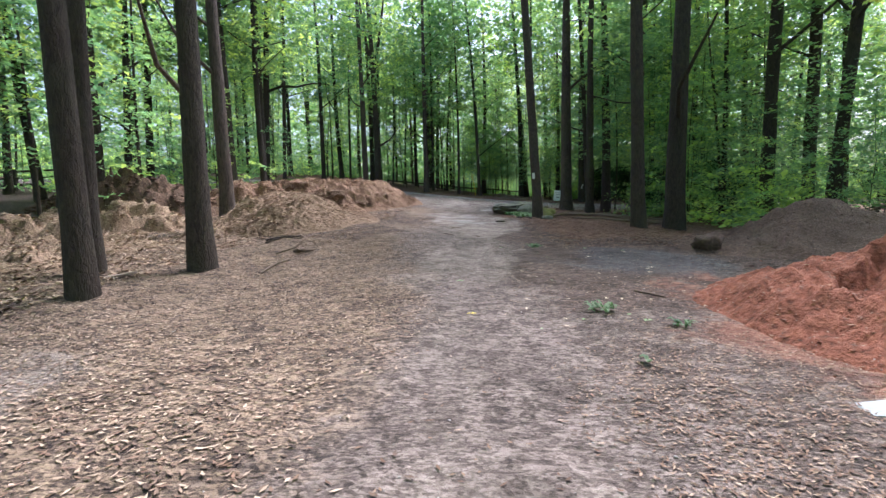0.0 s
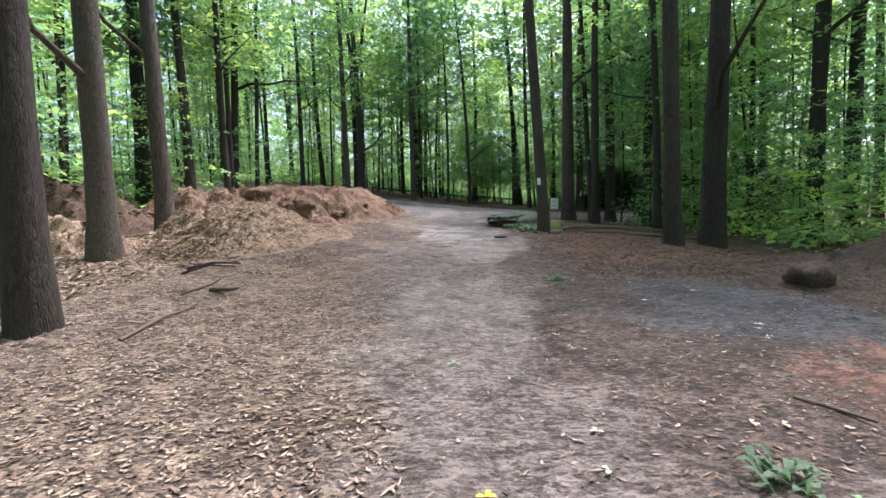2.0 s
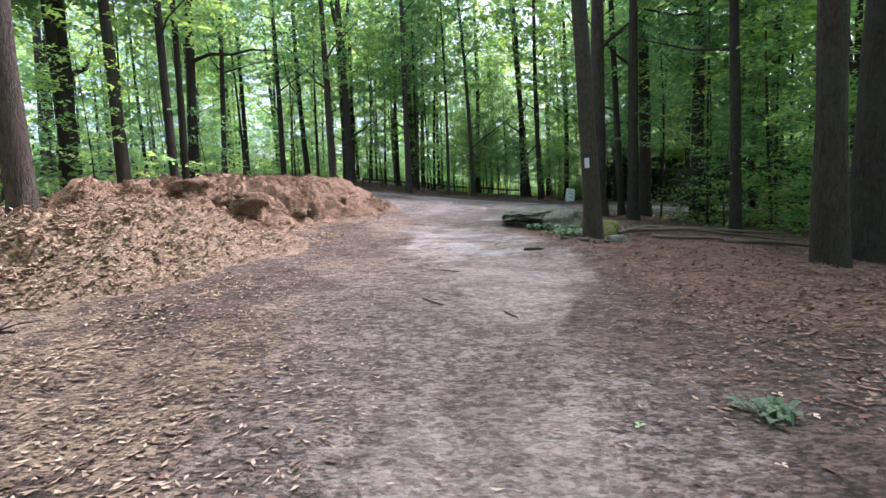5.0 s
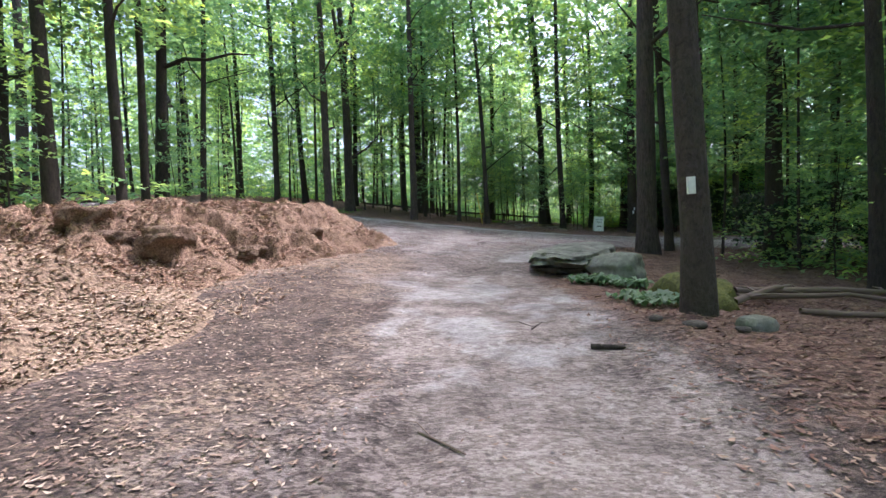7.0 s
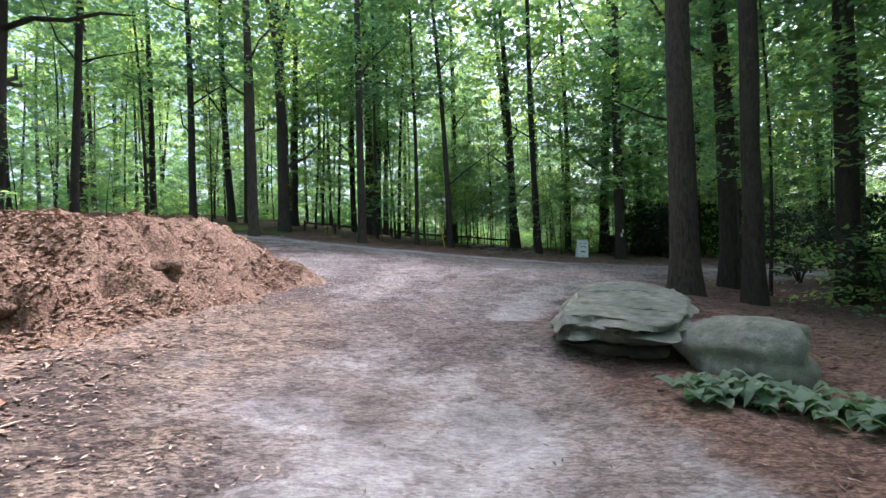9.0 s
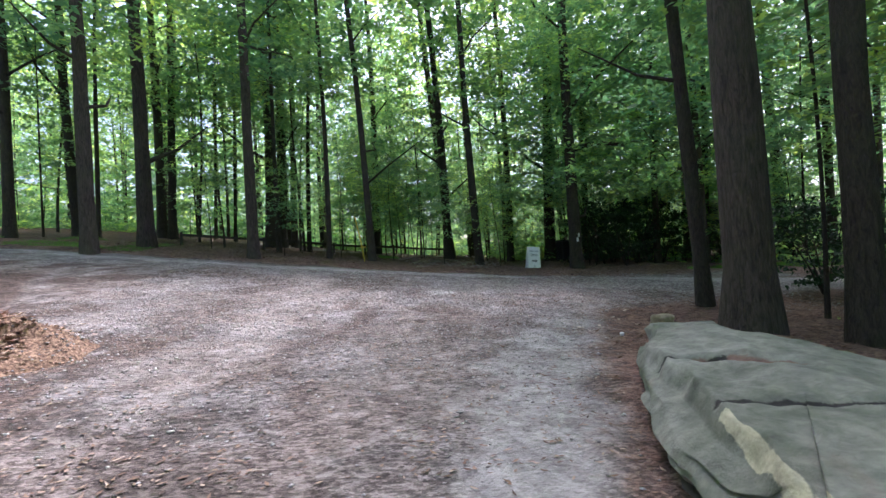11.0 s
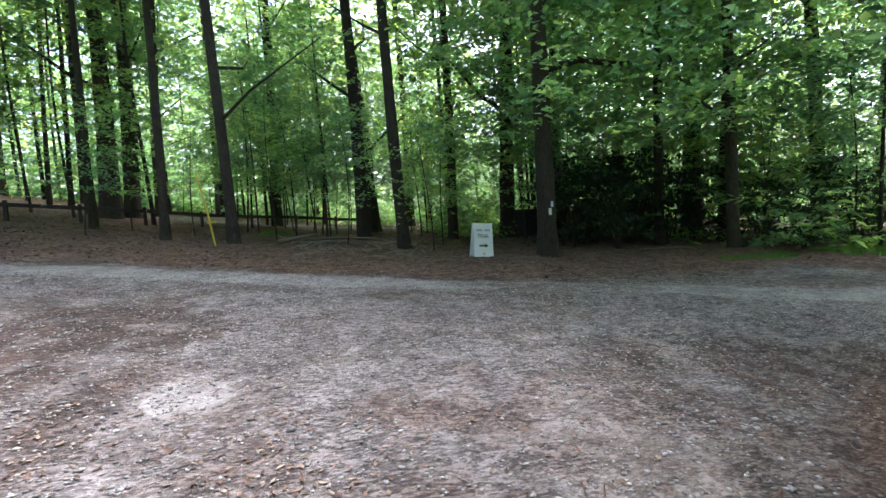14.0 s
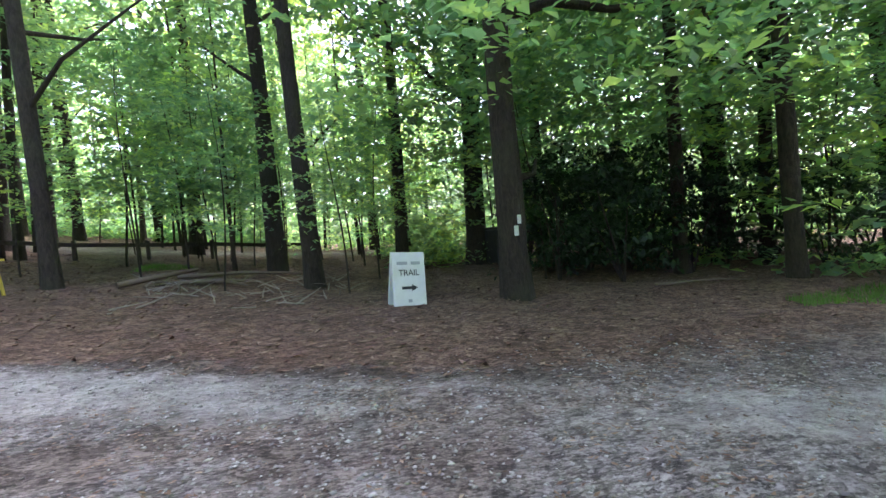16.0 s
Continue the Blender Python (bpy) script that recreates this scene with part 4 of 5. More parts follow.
def occupied(x, y):
    """Open ground where no tree stands: the yard, the track and the lane."""
    if -10.5 < x < 4.8 and -3.6 < y < 34.5:
        return True
    if -9 < x < 14.5 and 30 < y < 41:
        return True
    if x >= 4.8 and y < 10.5 and x < 11:
        return True
    far = float(np.interp(x, LANE_X, LANE_Y))
    if far - 6.5 < y < far + 3.3:
        return True
    return 4.5 < x < 8.5 and 10 < y < 27


def forest_fill():
    r = random.Random(42)
    spots = []
    tall_src = []
    for k in range(8):
        t = tree(-60 - 4 * k, -30, r.uniform(0.2, 0.5), r.uniform(-0.03, 0.03), r.uniform(-0.03, 0.03), h=r.uniform(17, 22), limbs=3, label="straight added forest tree with dark bark and high green shading crown")
        tall_src.append(t)
    slim_src = []
    for k in range(5):
        slim_src.append(tree(-60 - 4 * k, -42, r.uniform(0.16, 0.26), r.uniform(-0.04, 0.04), r.uniform(-0.04, 0.04), h=r.uniform(15, 18), limbs=2, limb_from=8, crown="high", bark=(M_BARK, M_BARK_GREY)[k % 2], label="slender far tree with a bare stem and high crown"))
    mid_src = []
    for k in range(5):
        t = tree(-60 - 4 * k, -36, r.uniform(0.08, 0.14), r.uniform(-0.05, 0.05), r.uniform(-0.05, 0.05), h=r.uniform(8.5, 11), crown="mid", limbs=3, flare=0.2, limb_from=2.5, label="young understory tree with a thin stem and broad leaves")
        mid_src.append(t)

    def put(src, n, gap, zone):
        made, tries = 0, 0
        while made < n and tries < 60000:
            tries += 1
            x, y = zone(r)
            if occupied(x, y) or any((x - a) ** 2 + (y - b) ** 2 < gap * gap for a, b in spots):
                continue
            if gap > 2 and 6 < x < 22 and 15 < y < 31 and r.random() < 0.6:
                continue
            spots.append((x, y))
            copy_thing(r.choice(src), pose(x, y, gz(x, y), 0, 0, r.uniform(0, 360)))
            made += 1

    def wide(r):
        return r.uniform(-42, 42), r.uniform(2, 66)

    def behind(r):
        return r.uniform(-22, 22), r.uniform(-20, 3)

    put(tall_src, 84, 2.1, wide)
    # unseen trees behind the start, added to shade the foreground
    put(tall_src, 26, 2.4, behind)
    put(slim_src, 60, 1.3, lambda r: (r.uniform(-38, 30), r.uniform(40, 72)))
    put(mid_src, 18, 1.5, lambda r: (r.uniform(-7, 17), r.uniform(41.2, 55)))
    put(mid_src, 12, 1.5, lambda r: (r.uniform(8.9, 20), r.uniform(19.5, 27)))
    put(mid_src, 56, 1.6, lambda r: (r.uniform(-36, 36), r.uniform(8, 64)))


forest_fill()


def sapling(x, y, s=1.0, label="leafy sapling with layered pale green leaves"):
    tree_count[0] += 1
    k = tree_count[0]
    r = random.Random(k)
    root = thing("sapling", x, y, gz(x, y), label, "sapling", "saplings")
    bm = bmesh.new()
    h = 5.4 * s
    pts = trunk_line(h, r.uniform(-0.06, 0.06), r.uniform(-0.06, 0.06), 0.25, k)
    tube(bm, pts, [max(0.03 * s * (1 - p[2] / h * 0.8), 0.006) for p in pts], 6)
    part("stem", bm, M_BARK, root, smooth=True)
    crown_part(root, LOW[k % 4], h, r.uniform(0, 360), (s, s, s))
    return root


def shrub(x, y, s=1.0, label="dense dark evergreen shrub under the trees"):
    tree_count[0] += 1
    k = tree_count[0]
    r = random.Random(k)
    root = thing("shrub", x, y, gz(x, y), label, "shrub", "shrubs")
    for j in range(4):
        bm = bmesh.new()
        a = r.uniform(0, 6.28)
        tube(bm, [(0, 0, -0.1), (math.cos(a) * 0.3 * s, math.sin(a) * 0.3 * s, 0.7 * s), (math.cos(a) * 0.8 * s, math.sin(a) * 0.8 * s, 1.7 * s)], [0.03 * s, 0.022 * s, 0.008 * s], 5)
        part("stem", bm, M_BARK, root, smooth=True)
    ob = crown_part(root, BUSH[k % 4], 2, r.uniform(0, 360), (s, s, s))
    ob.name = "foliage"
    return root


def understory():
    r = random.Random(9)
    n = 0
    while n < 104:
        x, y = (r.uniform(0, 22), r.uniform(35.5, 50)) if n % 2 else (r.uniform(-32, 30), r.uniform(8, 60))
        if occupied(x, y) and not (n % 6 == 1 and y > 37):
            continue
        sapling(x, y, r.uniform(0.7, 1.25))
        n += 1
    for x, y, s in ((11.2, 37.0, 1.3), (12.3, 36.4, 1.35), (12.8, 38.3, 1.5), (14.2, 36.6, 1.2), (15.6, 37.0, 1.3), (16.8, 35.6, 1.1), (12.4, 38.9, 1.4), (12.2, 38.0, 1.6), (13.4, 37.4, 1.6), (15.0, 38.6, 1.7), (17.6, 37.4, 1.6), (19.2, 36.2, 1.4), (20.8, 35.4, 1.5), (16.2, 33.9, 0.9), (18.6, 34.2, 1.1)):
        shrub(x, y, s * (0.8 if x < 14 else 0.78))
    # dark shrubs added over bright ground, standing in for the shade there
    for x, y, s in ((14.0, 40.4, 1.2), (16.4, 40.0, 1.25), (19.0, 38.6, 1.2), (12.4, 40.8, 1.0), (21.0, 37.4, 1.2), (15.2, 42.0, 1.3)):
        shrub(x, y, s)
    for x, y, s in ((10.5, 9.6, 0.5), (12.0, 10.8, 0.7), (9.8, 12.6, 0.6), (13.2, 12.6, 0.8), (11.0, 15.0, 0.8), (12.6, 17.2, 0.9), (16, 12.5, 1.0), (9.2, 16.4, 0.7)):
        sapling(x, y, s, "leafy green sapling at the edge of the yard")
    for x, y, s in ((9.6, 22.6, 0.8), (11.0, 25.0, 1.1), (12.5, 22.0, 1.2), (14.5, 24.5, 1.25), (11.5, 27.2, 1.0), (13.2, 26.4, 1.2), (15.6, 25.6, 1.3), (17.5, 24.5, 1.4), (13.5, 20.0, 1.0), (15.0, 14.6, 1.0)):
        shrub(x, y, s)
    for x, y, s in ((10.4, 17.8, 0.7), (9.9, 21.4, 0.75), (11.6, 20.6, 0.9), (12.0, 14.0, 0.8), (14.4, 10.2, 0.9), (16.2, 20.8, 1.0), (15.6, 25.6, 1.0), (8.6, 19.6, 0.6), (12.8, 24.0, 0.9)):
        sapling(x, y, s, "leafy green sapling in the woods by the track")



understory()
for x, y, s in ((4.6, 38.2, 0.75), (6.9, 37.3, 0.7), (2.6, 40.2, 0.9), (7.8, 39.4, 0.85), (0.2, 40.6, 0.8), (-2.2, 39.4, 0.75), (5.6, 42.2, 1.0), (11.2, 37.6, 0.9), (-5.4, 40.4, 0.9)):
    sapling(x, y, s, "leafy sapling among the trunks past the lane")
sapling(-9.6, 9.6, 1.2, "leafy sapling behind the mulch")


# far woods close the view all round
def far_woods():
    r = np.random.default_rng(77)

    def ring(rg, n):
        a = rg.uniform(0, 2 * np.pi, n)
        q = rg.uniform(62, 95, n)
        z = rg.uniform(0, 1, n) ** 0.8 * 25
        x, y = q * np.cos(a), 18 + q * np.sin(a)
        return np.stack([x, y, land(x, y) + z + 0.4], -1)

    def low(rg, n):
        a = rg.uniform(0, 2 * np.pi, n)
        q = rg.uniform(56, 84, n)
        x, y = q * np.cos(a), 18 + q * np.sin(a)
        return np.stack([x, y, land(x, y) + rg.uniform(0.1, 1, n) ** 1.3 * 5], -1)

    def deep(rg, n):
        a = rg.uniform(0, 2 * np.pi, n)
        q = rg.uniform(95, 125, n)
        x, y = q * np.cos(a), 18 + q * np.sin(a)
        return np.stack([x, y, land(x, y) + rg.random(n) ** 1.2 * 25], -1)

    me_ = crown_mesh("far_woods", [sprays(9500, 13, ring, 0.85, 1.7, 55), sprays(6000, 14, low, 0.6, 1.3, 56), sprays(5500, 12, deep, 1.5, 3.2, 57)])
    tagged(link("far_woods", me_, M_LEAF), "distant wall of green woodland foliage", "woods", kind="stuff")


far_woods()


def undergrowth():
    """Low broad-leaved growth under the trees, too thick to count."""
    def spots(x0, x1, y0, y1, zmax):
        def f(rg, n):
            out = np.zeros((0, 3))
            while len(out) < n:
                x, y = rg.uniform(x0, x1, 4 * n), rg.uniform(y0, y1, 4 * n)
                ok_ = np.array([not occupied(a, b) for a, b in zip(x, y)]) & (fbm(x * 0.25, y * 0.25, 3, 1) > 0.42)
                ok = ok_ & (road_mask(x, y) < 0.1) & (y - np.interp(x, LANE_X, LANE_Y) > np.where((x > -12) & (x < 9), 19.0, np.where(x < 14, 5.0, 2.5))) | (ok_ & (y < np.interp(x, LANE_X, LANE_Y) - 7))
                z = land(x, y) + 0.15 + zmax * rg.random(4 * n) ** 2
                out = np.concatenate([out, np.stack([x, y, z], -1)[ok]])
            return out[:n]
        return f
    for nm, box_, n, size, zm, seed in (("ferns_and_brush", (-40, 34, 55, 66), 2300, 0.3, 6.0, 86), ("ferns_and_brush", (9, 42, 13, 62), 1500, 0.24, 6.0, 84), ("ferns_and_brush", (-42, -12, 22, 62), 900, 0.24, 4.0, 85), ("ferns_and_brush", (-50, 50, 8, 62), 2600, 0.24, 2.2, 81), ("ferns_and_brush", (7.5, 24, 8, 27), 620, 0.13, 1.6, 82), ("ferns_and_brush", (-4, 24, 40, 54), 800, 0.16, 1.3, 83)):
        me_ = crown_mesh(nm, [sprays(n, 18, spots(*box_, zm), size, 0.7, seed)])
        tagged(link(nm, me_, M_LEAF_LOW), "low green undergrowth below the forest trees", "undergrowth", kind="stuff")


undergrowth()

# ---- boulders ----
def rock(name, x, y, z, sx, sy, sz, rz, mat, label, category="boulder", flat=0.0, rough=0.22, seed=0, sub=4, facets=True):
    bm = bmesh.new()
    bmesh.ops.create_icosphere(bm, subdivisions=sub, radius=1.0)
    r = random.Random(seed * 31 + 1)
    cuts = [(Vector((r.gauss(0, 1), r.gauss(0, 1), r.gauss(0.2, 0.7))).normalized(), r.uniform(0.7, 0.88)) for _ in range(9)] if facets else []
    for v in bm.verts:
        for cn, cd in cuts:
            over = v.co.dot(cn) - cd
            if over > 0:
                v.co -= cn * over * 0.9
    for v in bm.verts:
        p = v.co.copy()
        q = p + Vector((seed * 3.7, seed, -seed))
        f = 1 + rough * (noise.noise(q * 1.1) + 0.5 * noise.noise(q * 2.4) + 0.25 * noise.noise(q * 5.5))
        c = max(abs(p.x), abs(p.y), abs(p.z))
        p = p * (1 - flat) + p / c * flat * 0.85
        v.co = Vector((p.x * sx, p.y * sy, p.z * sz)) * f
    for v in bm.verts:
        lim = sz * 0.8
        if v.co.z > lim:
            v.co.z = lim + (v.co.z - lim) * 0.25
    me_ = bpy.data.meshes.new(name)
    bm.to_mesh(me_)
    bm.free()
    me_.polygons.foreach_set("use_smooth", [True] * len(me_.polygons))
    ob = link(name, me_, mat)
    ob.matrix_world = pose(x, y, z, 0, 0, rz)
    return tagged(ob, label, category)


rock("boulder", 3.15, 17.75, 1.12, 0.5, 0.6, 0.42, 25, M_ROCK, "grey boulder leaning against the flat slab", seed=2, flat=0.1, rough=0.3)
rock("mossy_boulder", 3.34, 15.35, 0.9, 0.4, 0.85, 0.45, 8, M_MOSS, "rounded boulder covered in yellow-green moss", seed=5, rough=0.36)
rock("stone_block", 3.16, 13.4, 0.88, 0.2, 0.16, 0.17, 20, M_ROCK, "squarish grey stone beside a tree", "stone", seed=7, flat=0.7, rough=0.12, sub=3)
rock("stone_block", 4.85, 24.0, 1.28, 0.16, 0.13, 0.11, 10, M_STONE_TAN, "small tan stone on pine straw", "stone", seed=8, flat=0.7, rough=0.12, sub=3)
rock("boulder", 4.05, 22.5, gz(4.05, 22.5) + 0.1, 0.42, 0.3, 0.24, -15, M_ROCK, "angular grey rock at the end of the flat slab", seed=12, flat=0.6, rough=0.2, sub=3)
rock("paper_scrap", 3.85, 23.4, gz(3.85, 23.4) + 0.03, 0.04, 0.03, 0.025, 30, M_WHITE, "small crumpled white scrap on the pine straw", "litter", seed=15, rough=0.6, sub=2)
rock("boulder", 5.1, 6.6, 0.5, 0.3, 0.3, 0.28, 0, M_DIRT, "dirt-covered boulder at the foot of the mound", seed=9, sub=3, rough=0.45)
for k, (x, y, s) in enumerate(((2.55, 13.35, 0.1), (2.25, 13.6, 0.08), (2.95, 13.25, 0.07))):
    rock("flat_stone", x, y, gz(x, y) + 0.02, s * 1.4, s, s * 0.5, 40 * k, M_ROCK_DARK_SHADED, "small flat stone at the foot of a tree", "stone", seed=20 + k, sub=2)

M_PEAT = soil_mat("matted_dark_mulch", [(0.32, (0.055, 0.034, 0.022)), (0.5, (0.19, 0.12, 0.077)), (0.7, (0.42, 0.29, 0.19))], 34, 0.1, 2.4, (0.6, 0.55, 0.5))
for k, (x, y, a, b, c) in enumerate(((-6.75, 16.75, 0.55, 0.4, 0.26), (-5.75, 16.5, 0.42, 0.34, 0.22), (-4.85, 16.25, 0.5, 0.36, 0.28), (-4.3, 18.1, 0.42, 0.3, 0.2), (-7.9, 15.9, 0.5, 0.36, 0.22), (-5.35, 17.6, 0.34, 0.28, 0.2), (-3.75, 20.6, 0.4, 0.3, 0.16), (-6.3, 15.5, 0.4, 0.3, 0.16))):
    z = float(surface(np.array(x), np.array(y)))
    rock("mulch_clump", x, y, z - 0.05, a * 0.85, b * 0.9, c * 1.15, 25 * k, M_PEAT, "dark matted clump of damp mulch lodged in the heap", "mulch clump", seed=30 + k, rough=0.6, sub=4, facets=False)


def slab():
    """The large flat boulder: a thick, layered plate; a split runs along its track side, where a lower ledge has broken away."""
    out = [(2.05, 20.1), (2.45, 20.85), (2.95, 21.7), (3.5, 22.25), (4.05, 22.15), (4.12, 21.2), (3.88, 20.2), (3.52, 19.3), (3.1, 18.45), (2.6, 17.9), (1.95, 17.85), (1.55, 18.35), (1.66, 19.0), (2.12, 19.3), (1.98, 19.7)]
    cx, cy = 2.9, 20.2
    p1, p2 = Vector((2.32, 20.05)), Vector((1.78, 18.75))
    dv = (p2 - p1).normalized()
    n = 280

    def hollow(w):
        """A leaf-filled dip with a sharp upper lip."""
        d = w - Vector((3.14, 20.86))
        u, v = d.dot(Vector((0.67, -0.74))), d.dot(Vector((0.74, 0.67)))
        v += 0.05 * noise.noise((u * 5, 1, 0))
        return min(max((0.07 - v) / 0.06, 0), 1) * min(max((v + 0.3) / 0.25, 0), 1) * min(max((0.42 - abs(u)) / 0.12, 0), 1)

    def fissure(w):
        """Hairline splits across the top."""
        best = 0
        for a, b in ((Vector((2.4, 20.2)), Vector((3.55, 19.5))), (Vector((2.0, 19.05)), Vector((2.9, 18.2))), (Vector((2.75, 21.2)), Vector((3.1, 20.95)))):
            ab = b - a
            t = min(max((w - a).dot(ab) / ab.length_squared, 0), 1)
            q = (w - a - ab * t).length + 0.03 * noise.noise((w.x * 4, w.y * 4, 7))
            best = max(best, 1 - min(max(q / 0.05, 0), 1))
        return best

    bm = bmesh.new()
    rings = []
    side = [(0.8, -0.2), (0.84, 0.0), (0.9, 0.05), (0.93, 0.13), (0.91, 0.15), (0.97, 0.2), (1.0, 0.28), (0.99, 0.33), (1.0, 0.36), (0.975, 0.42)]
    top = [(0.955 - 0.0122 * k, 0.435 + 0.001 * k) for k in range(76)]
    for j, (q, z) in enumerate(side + top):
        ring = []
        for i in range(n):
            u = i / n * len(out)
            a, b, t = out[int(u) % len(out)], out[(int(u) + 1) % len(out)], u % 1
            x, y = a[0] + (b[0] - a[0]) * t - cx, a[1] + (b[1] - a[1]) * t - cy
            lay = 0.12 * noise.noise((x * 1.6, y * 1.6, j * 0.9)) + 0.05 * noise.noise((x * 4.5, y * 4.5, j * 1.7)) if j < len(side) else 0.05 * noise.noise((x * 1.6, y * 1.6, 8.1)) * q
            x, y = x * q * (1 + lay), y * q * (1 + lay)
            w = Vector((x + cx, y + cy))
            off = (w - p1).cross(dv) + 0.07 * noise.noise((x * 3.5, y * 3.5, 2))
            zz = z + 0.06 * noise.noise((x * 1.2 + 4, y * 1.2, 1)) + 0.03 * noise.noise((x * 3.6, y * 3.6, 3)) + 0.012 * noise.noise((x * 11, y * 11, 5)) + 0.02 * y
            if z > 0.1:
                low = min(max(off / 0.06, 0), 1)
                zz -= low * (0.1 + 0.28 * min(max(off, 0), 0.5)) * min(1, (z - 0.1) / 0.3)
            if z > 0.4:
                zz -= 0.075 * hollow(w) + 0.03 * fissure(w)
            ring.append(bm.verts.new((x, y, zz)))
        if rings:
            for i in range(n):
                f = bm.faces.new((rings[-1][i], rings[-1][(i + 1) % n], ring[(i + 1) % n], ring[i]))
                # the undercut lower rings are darker: their shade is put into the colour
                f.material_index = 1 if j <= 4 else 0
                f.smooth = j >= len(side)
        rings.append(ring)
    c = bm.verts.new((0, 0, 0.5))
    for i in range(n):
        bm.faces.new((rings[-1][i], rings[-1][(i + 1) % n], c)).smooth = True
    vals = {"pale": [], "mould": [], "split": []}
    for v in bm.verts:
        w = Vector((v.co.x + cx, v.co.y + cy))
        off, al = (w - p1).cross(dv) + 0.025 * noise.noise((v.co.x * 3.5, v.co.y * 3.5, 2)), (w - p1).dot(dv)
        up = 1.0 if v.co.z > 0.25 else 0.0
        wid = 0.024 + 0.016 * noise.noise((v.co.x * 6, v.co.y * 6, 0))
        vals["pale"].append(up * min(max(1.6 - abs(off - 0.01) / wid, 0), 1) * (1 if -0.05 < al < 1.3 else 0))
        vals["mould"].append(up * hollow(w))
        vals["split"].append(up * fissure(w))
    me_ = bpy.data.meshes.new("flat_boulder")
    bm.to_mesh(me_)
    bm.free()
    for nm, val in vals.items():
        me_.attributes.new(nm, "FLOAT", "POINT").data.foreach_set("value", val)
    ob = link("flat_boulder", me_, [M_SLAB, M_ROCK_DARK_SHADED])
    ob.matrix_world = pose(cx, cy, land(cx, cy) - 0.06)
    tagged(ob, "large flat grey-green boulder with a pale broken edge", "boulder")


slab()


# ---- sign, stake, blazes ----
def box(bm, x0, x1, y0, y1, z0, z1):
    g = bmesh.ops.create_cube(bm, size=1.0)["verts"]
    for v in g:
        v.co = Vector(((x0 + x1) / 2 + v.co.x * (x1 - x0), (y0 + y1) / 2 + v.co.y * (y1 - y0), (z0 + z1) / 2 + v.co.z * (z1 - z0)))


def bevelled_box(x0, x1, y0, y1, z0, z1, w=0.004):
    bm = bmesh.new()
    box(bm, x0, x1, y0, y1, z0, z1)
    bmesh.ops.bevel(bm, geom=list(bm.edges), offset=w, segments=1, affect="EDGES")
    return bm


def trail_sign():
    x, y = 7.65, 35.56
    root = thing("trail_sign", x, y, gz(x, y), "white folding trail sign with faded lettering and a black arrow", "sign", rz=12)
    root.matrix_world = pose(x, y, gz(x, y), 0, 4.5, 12)
    p1 = part("front_panel", bevelled_box(-0.28, 0.28, -0.012, 0.012, 0.0, 0.84), M_WHITE, root)
    p1.matrix_local = pose(0, -0.12, 0.0, -7)
    p2 = part("back_panel", bevelled_box(-0.28, 0.28, -0.012, 0.012, 0.0, 0.84), M_WHITE, root)
    p2.matrix_local = pose(0, 0.12, 0.0, 7)
    cu = bpy.data.curves.new("lettering", "FONT")
    cu.body, cu.size, cu.align_x, cu.extrude = "TRAIL", 0.135, "CENTER", 0.001
    tmp = new("lettering", cu)
    dg = bpy.context.evaluated_depsgraph_get()
    me_ = bpy.data.meshes.new_from_object(tmp.evaluated_get(dg))
    bpy.data.objects.remove(tmp)
    t = link("lettering", me_, M_INK, p1, "dark capital letters")
    t.matrix_local = pose(0.0, -0.016, 0.47, 90)
    for k, (a, b) in enumerate(((-0.2, -0.02), (0.04, 0.2))):
        part("faded_word", bevelled_box(a, b, -0.0165, -0.013, 0.64, 0.69, 0.001), M_INK_FADED, p1, "unreadable faded word")
    bm = bmesh.new()
    box(bm, -0.13, 0.05, -0.0165, -0.013, 0.255, 0.3)
    vs = [bm.verts.new((px, yy, pz)) for yy in (-0.0165, -0.013) for px, pz in ((0.04, 0.225), (0.14, 0.278), (0.04, 0.33))]
    bm.faces.new(vs[:3]), bm.faces.new(vs[3:][::-1])
    for i in range(3):
        bm.faces.new((vs[i], vs[3 + i], vs[3 + (i + 1) % 3], vs[(i + 1) % 3]))
    part("arrow", bm, M_INK, p1, "black arrow pointing along the trail")
    part("badge", bevelled_box(-0.035, 0.03, -0.0165, -0.013, 0.05, 0.1, 0.001), M_INK_FADED, p1)


trail_sign()


def stake():
    x, y = 1.2, 38.05
    root = thing("yellow_stake", x, y, gz(x, y), "thin leaning yellow stake with a short crossbar", "stake")
    bm = bmesh.new()
    tube(bm, [(0, 0, -0.1), (-0.12, 0, 0.8), (-0.33, 0.02, 1.9)], [0.028, 0.026, 0.022], 6)
    part("pole", bm, M_YELLOW, root)
    part("crossbar", bevelled_box(-0.16, 0.06, -0.035, -0.022, 0.58, 0.62), M_YELLOW, root)


stake()


def blaze(x, y, z, w, h, tree_x, tree_y, lean=0.0):
    host = min((o for o in bpy.data.objects if o.name.startswith("tree") and o.type == "EMPTY"), key=lambda o: (o.location.x - tree_x) ** 2 + (o.location.y - tree_y) ** 2)
    ob = part("blaze", bevelled_box(-w / 2, w / 2, -0.02, 0.02, -h / 2, h / 2, 0.003), M_BLAZE, host, "white painted trail blaze")
    ob.matrix_local = pose(x - host.location.x, y - host.location.y, z - host.location.z, 0, lean, 0)


blaze(2.785, 13.93, 2.39, 0.085, 0.19, 2.96, 14.09, -2)
blaze(9.62, 35.55, 2.8, 0.07, 0.17, 9.68, 35.8)
blaze(9.69, 35.56, 2.99, 0.06, 0.15, 9.68, 35.8)


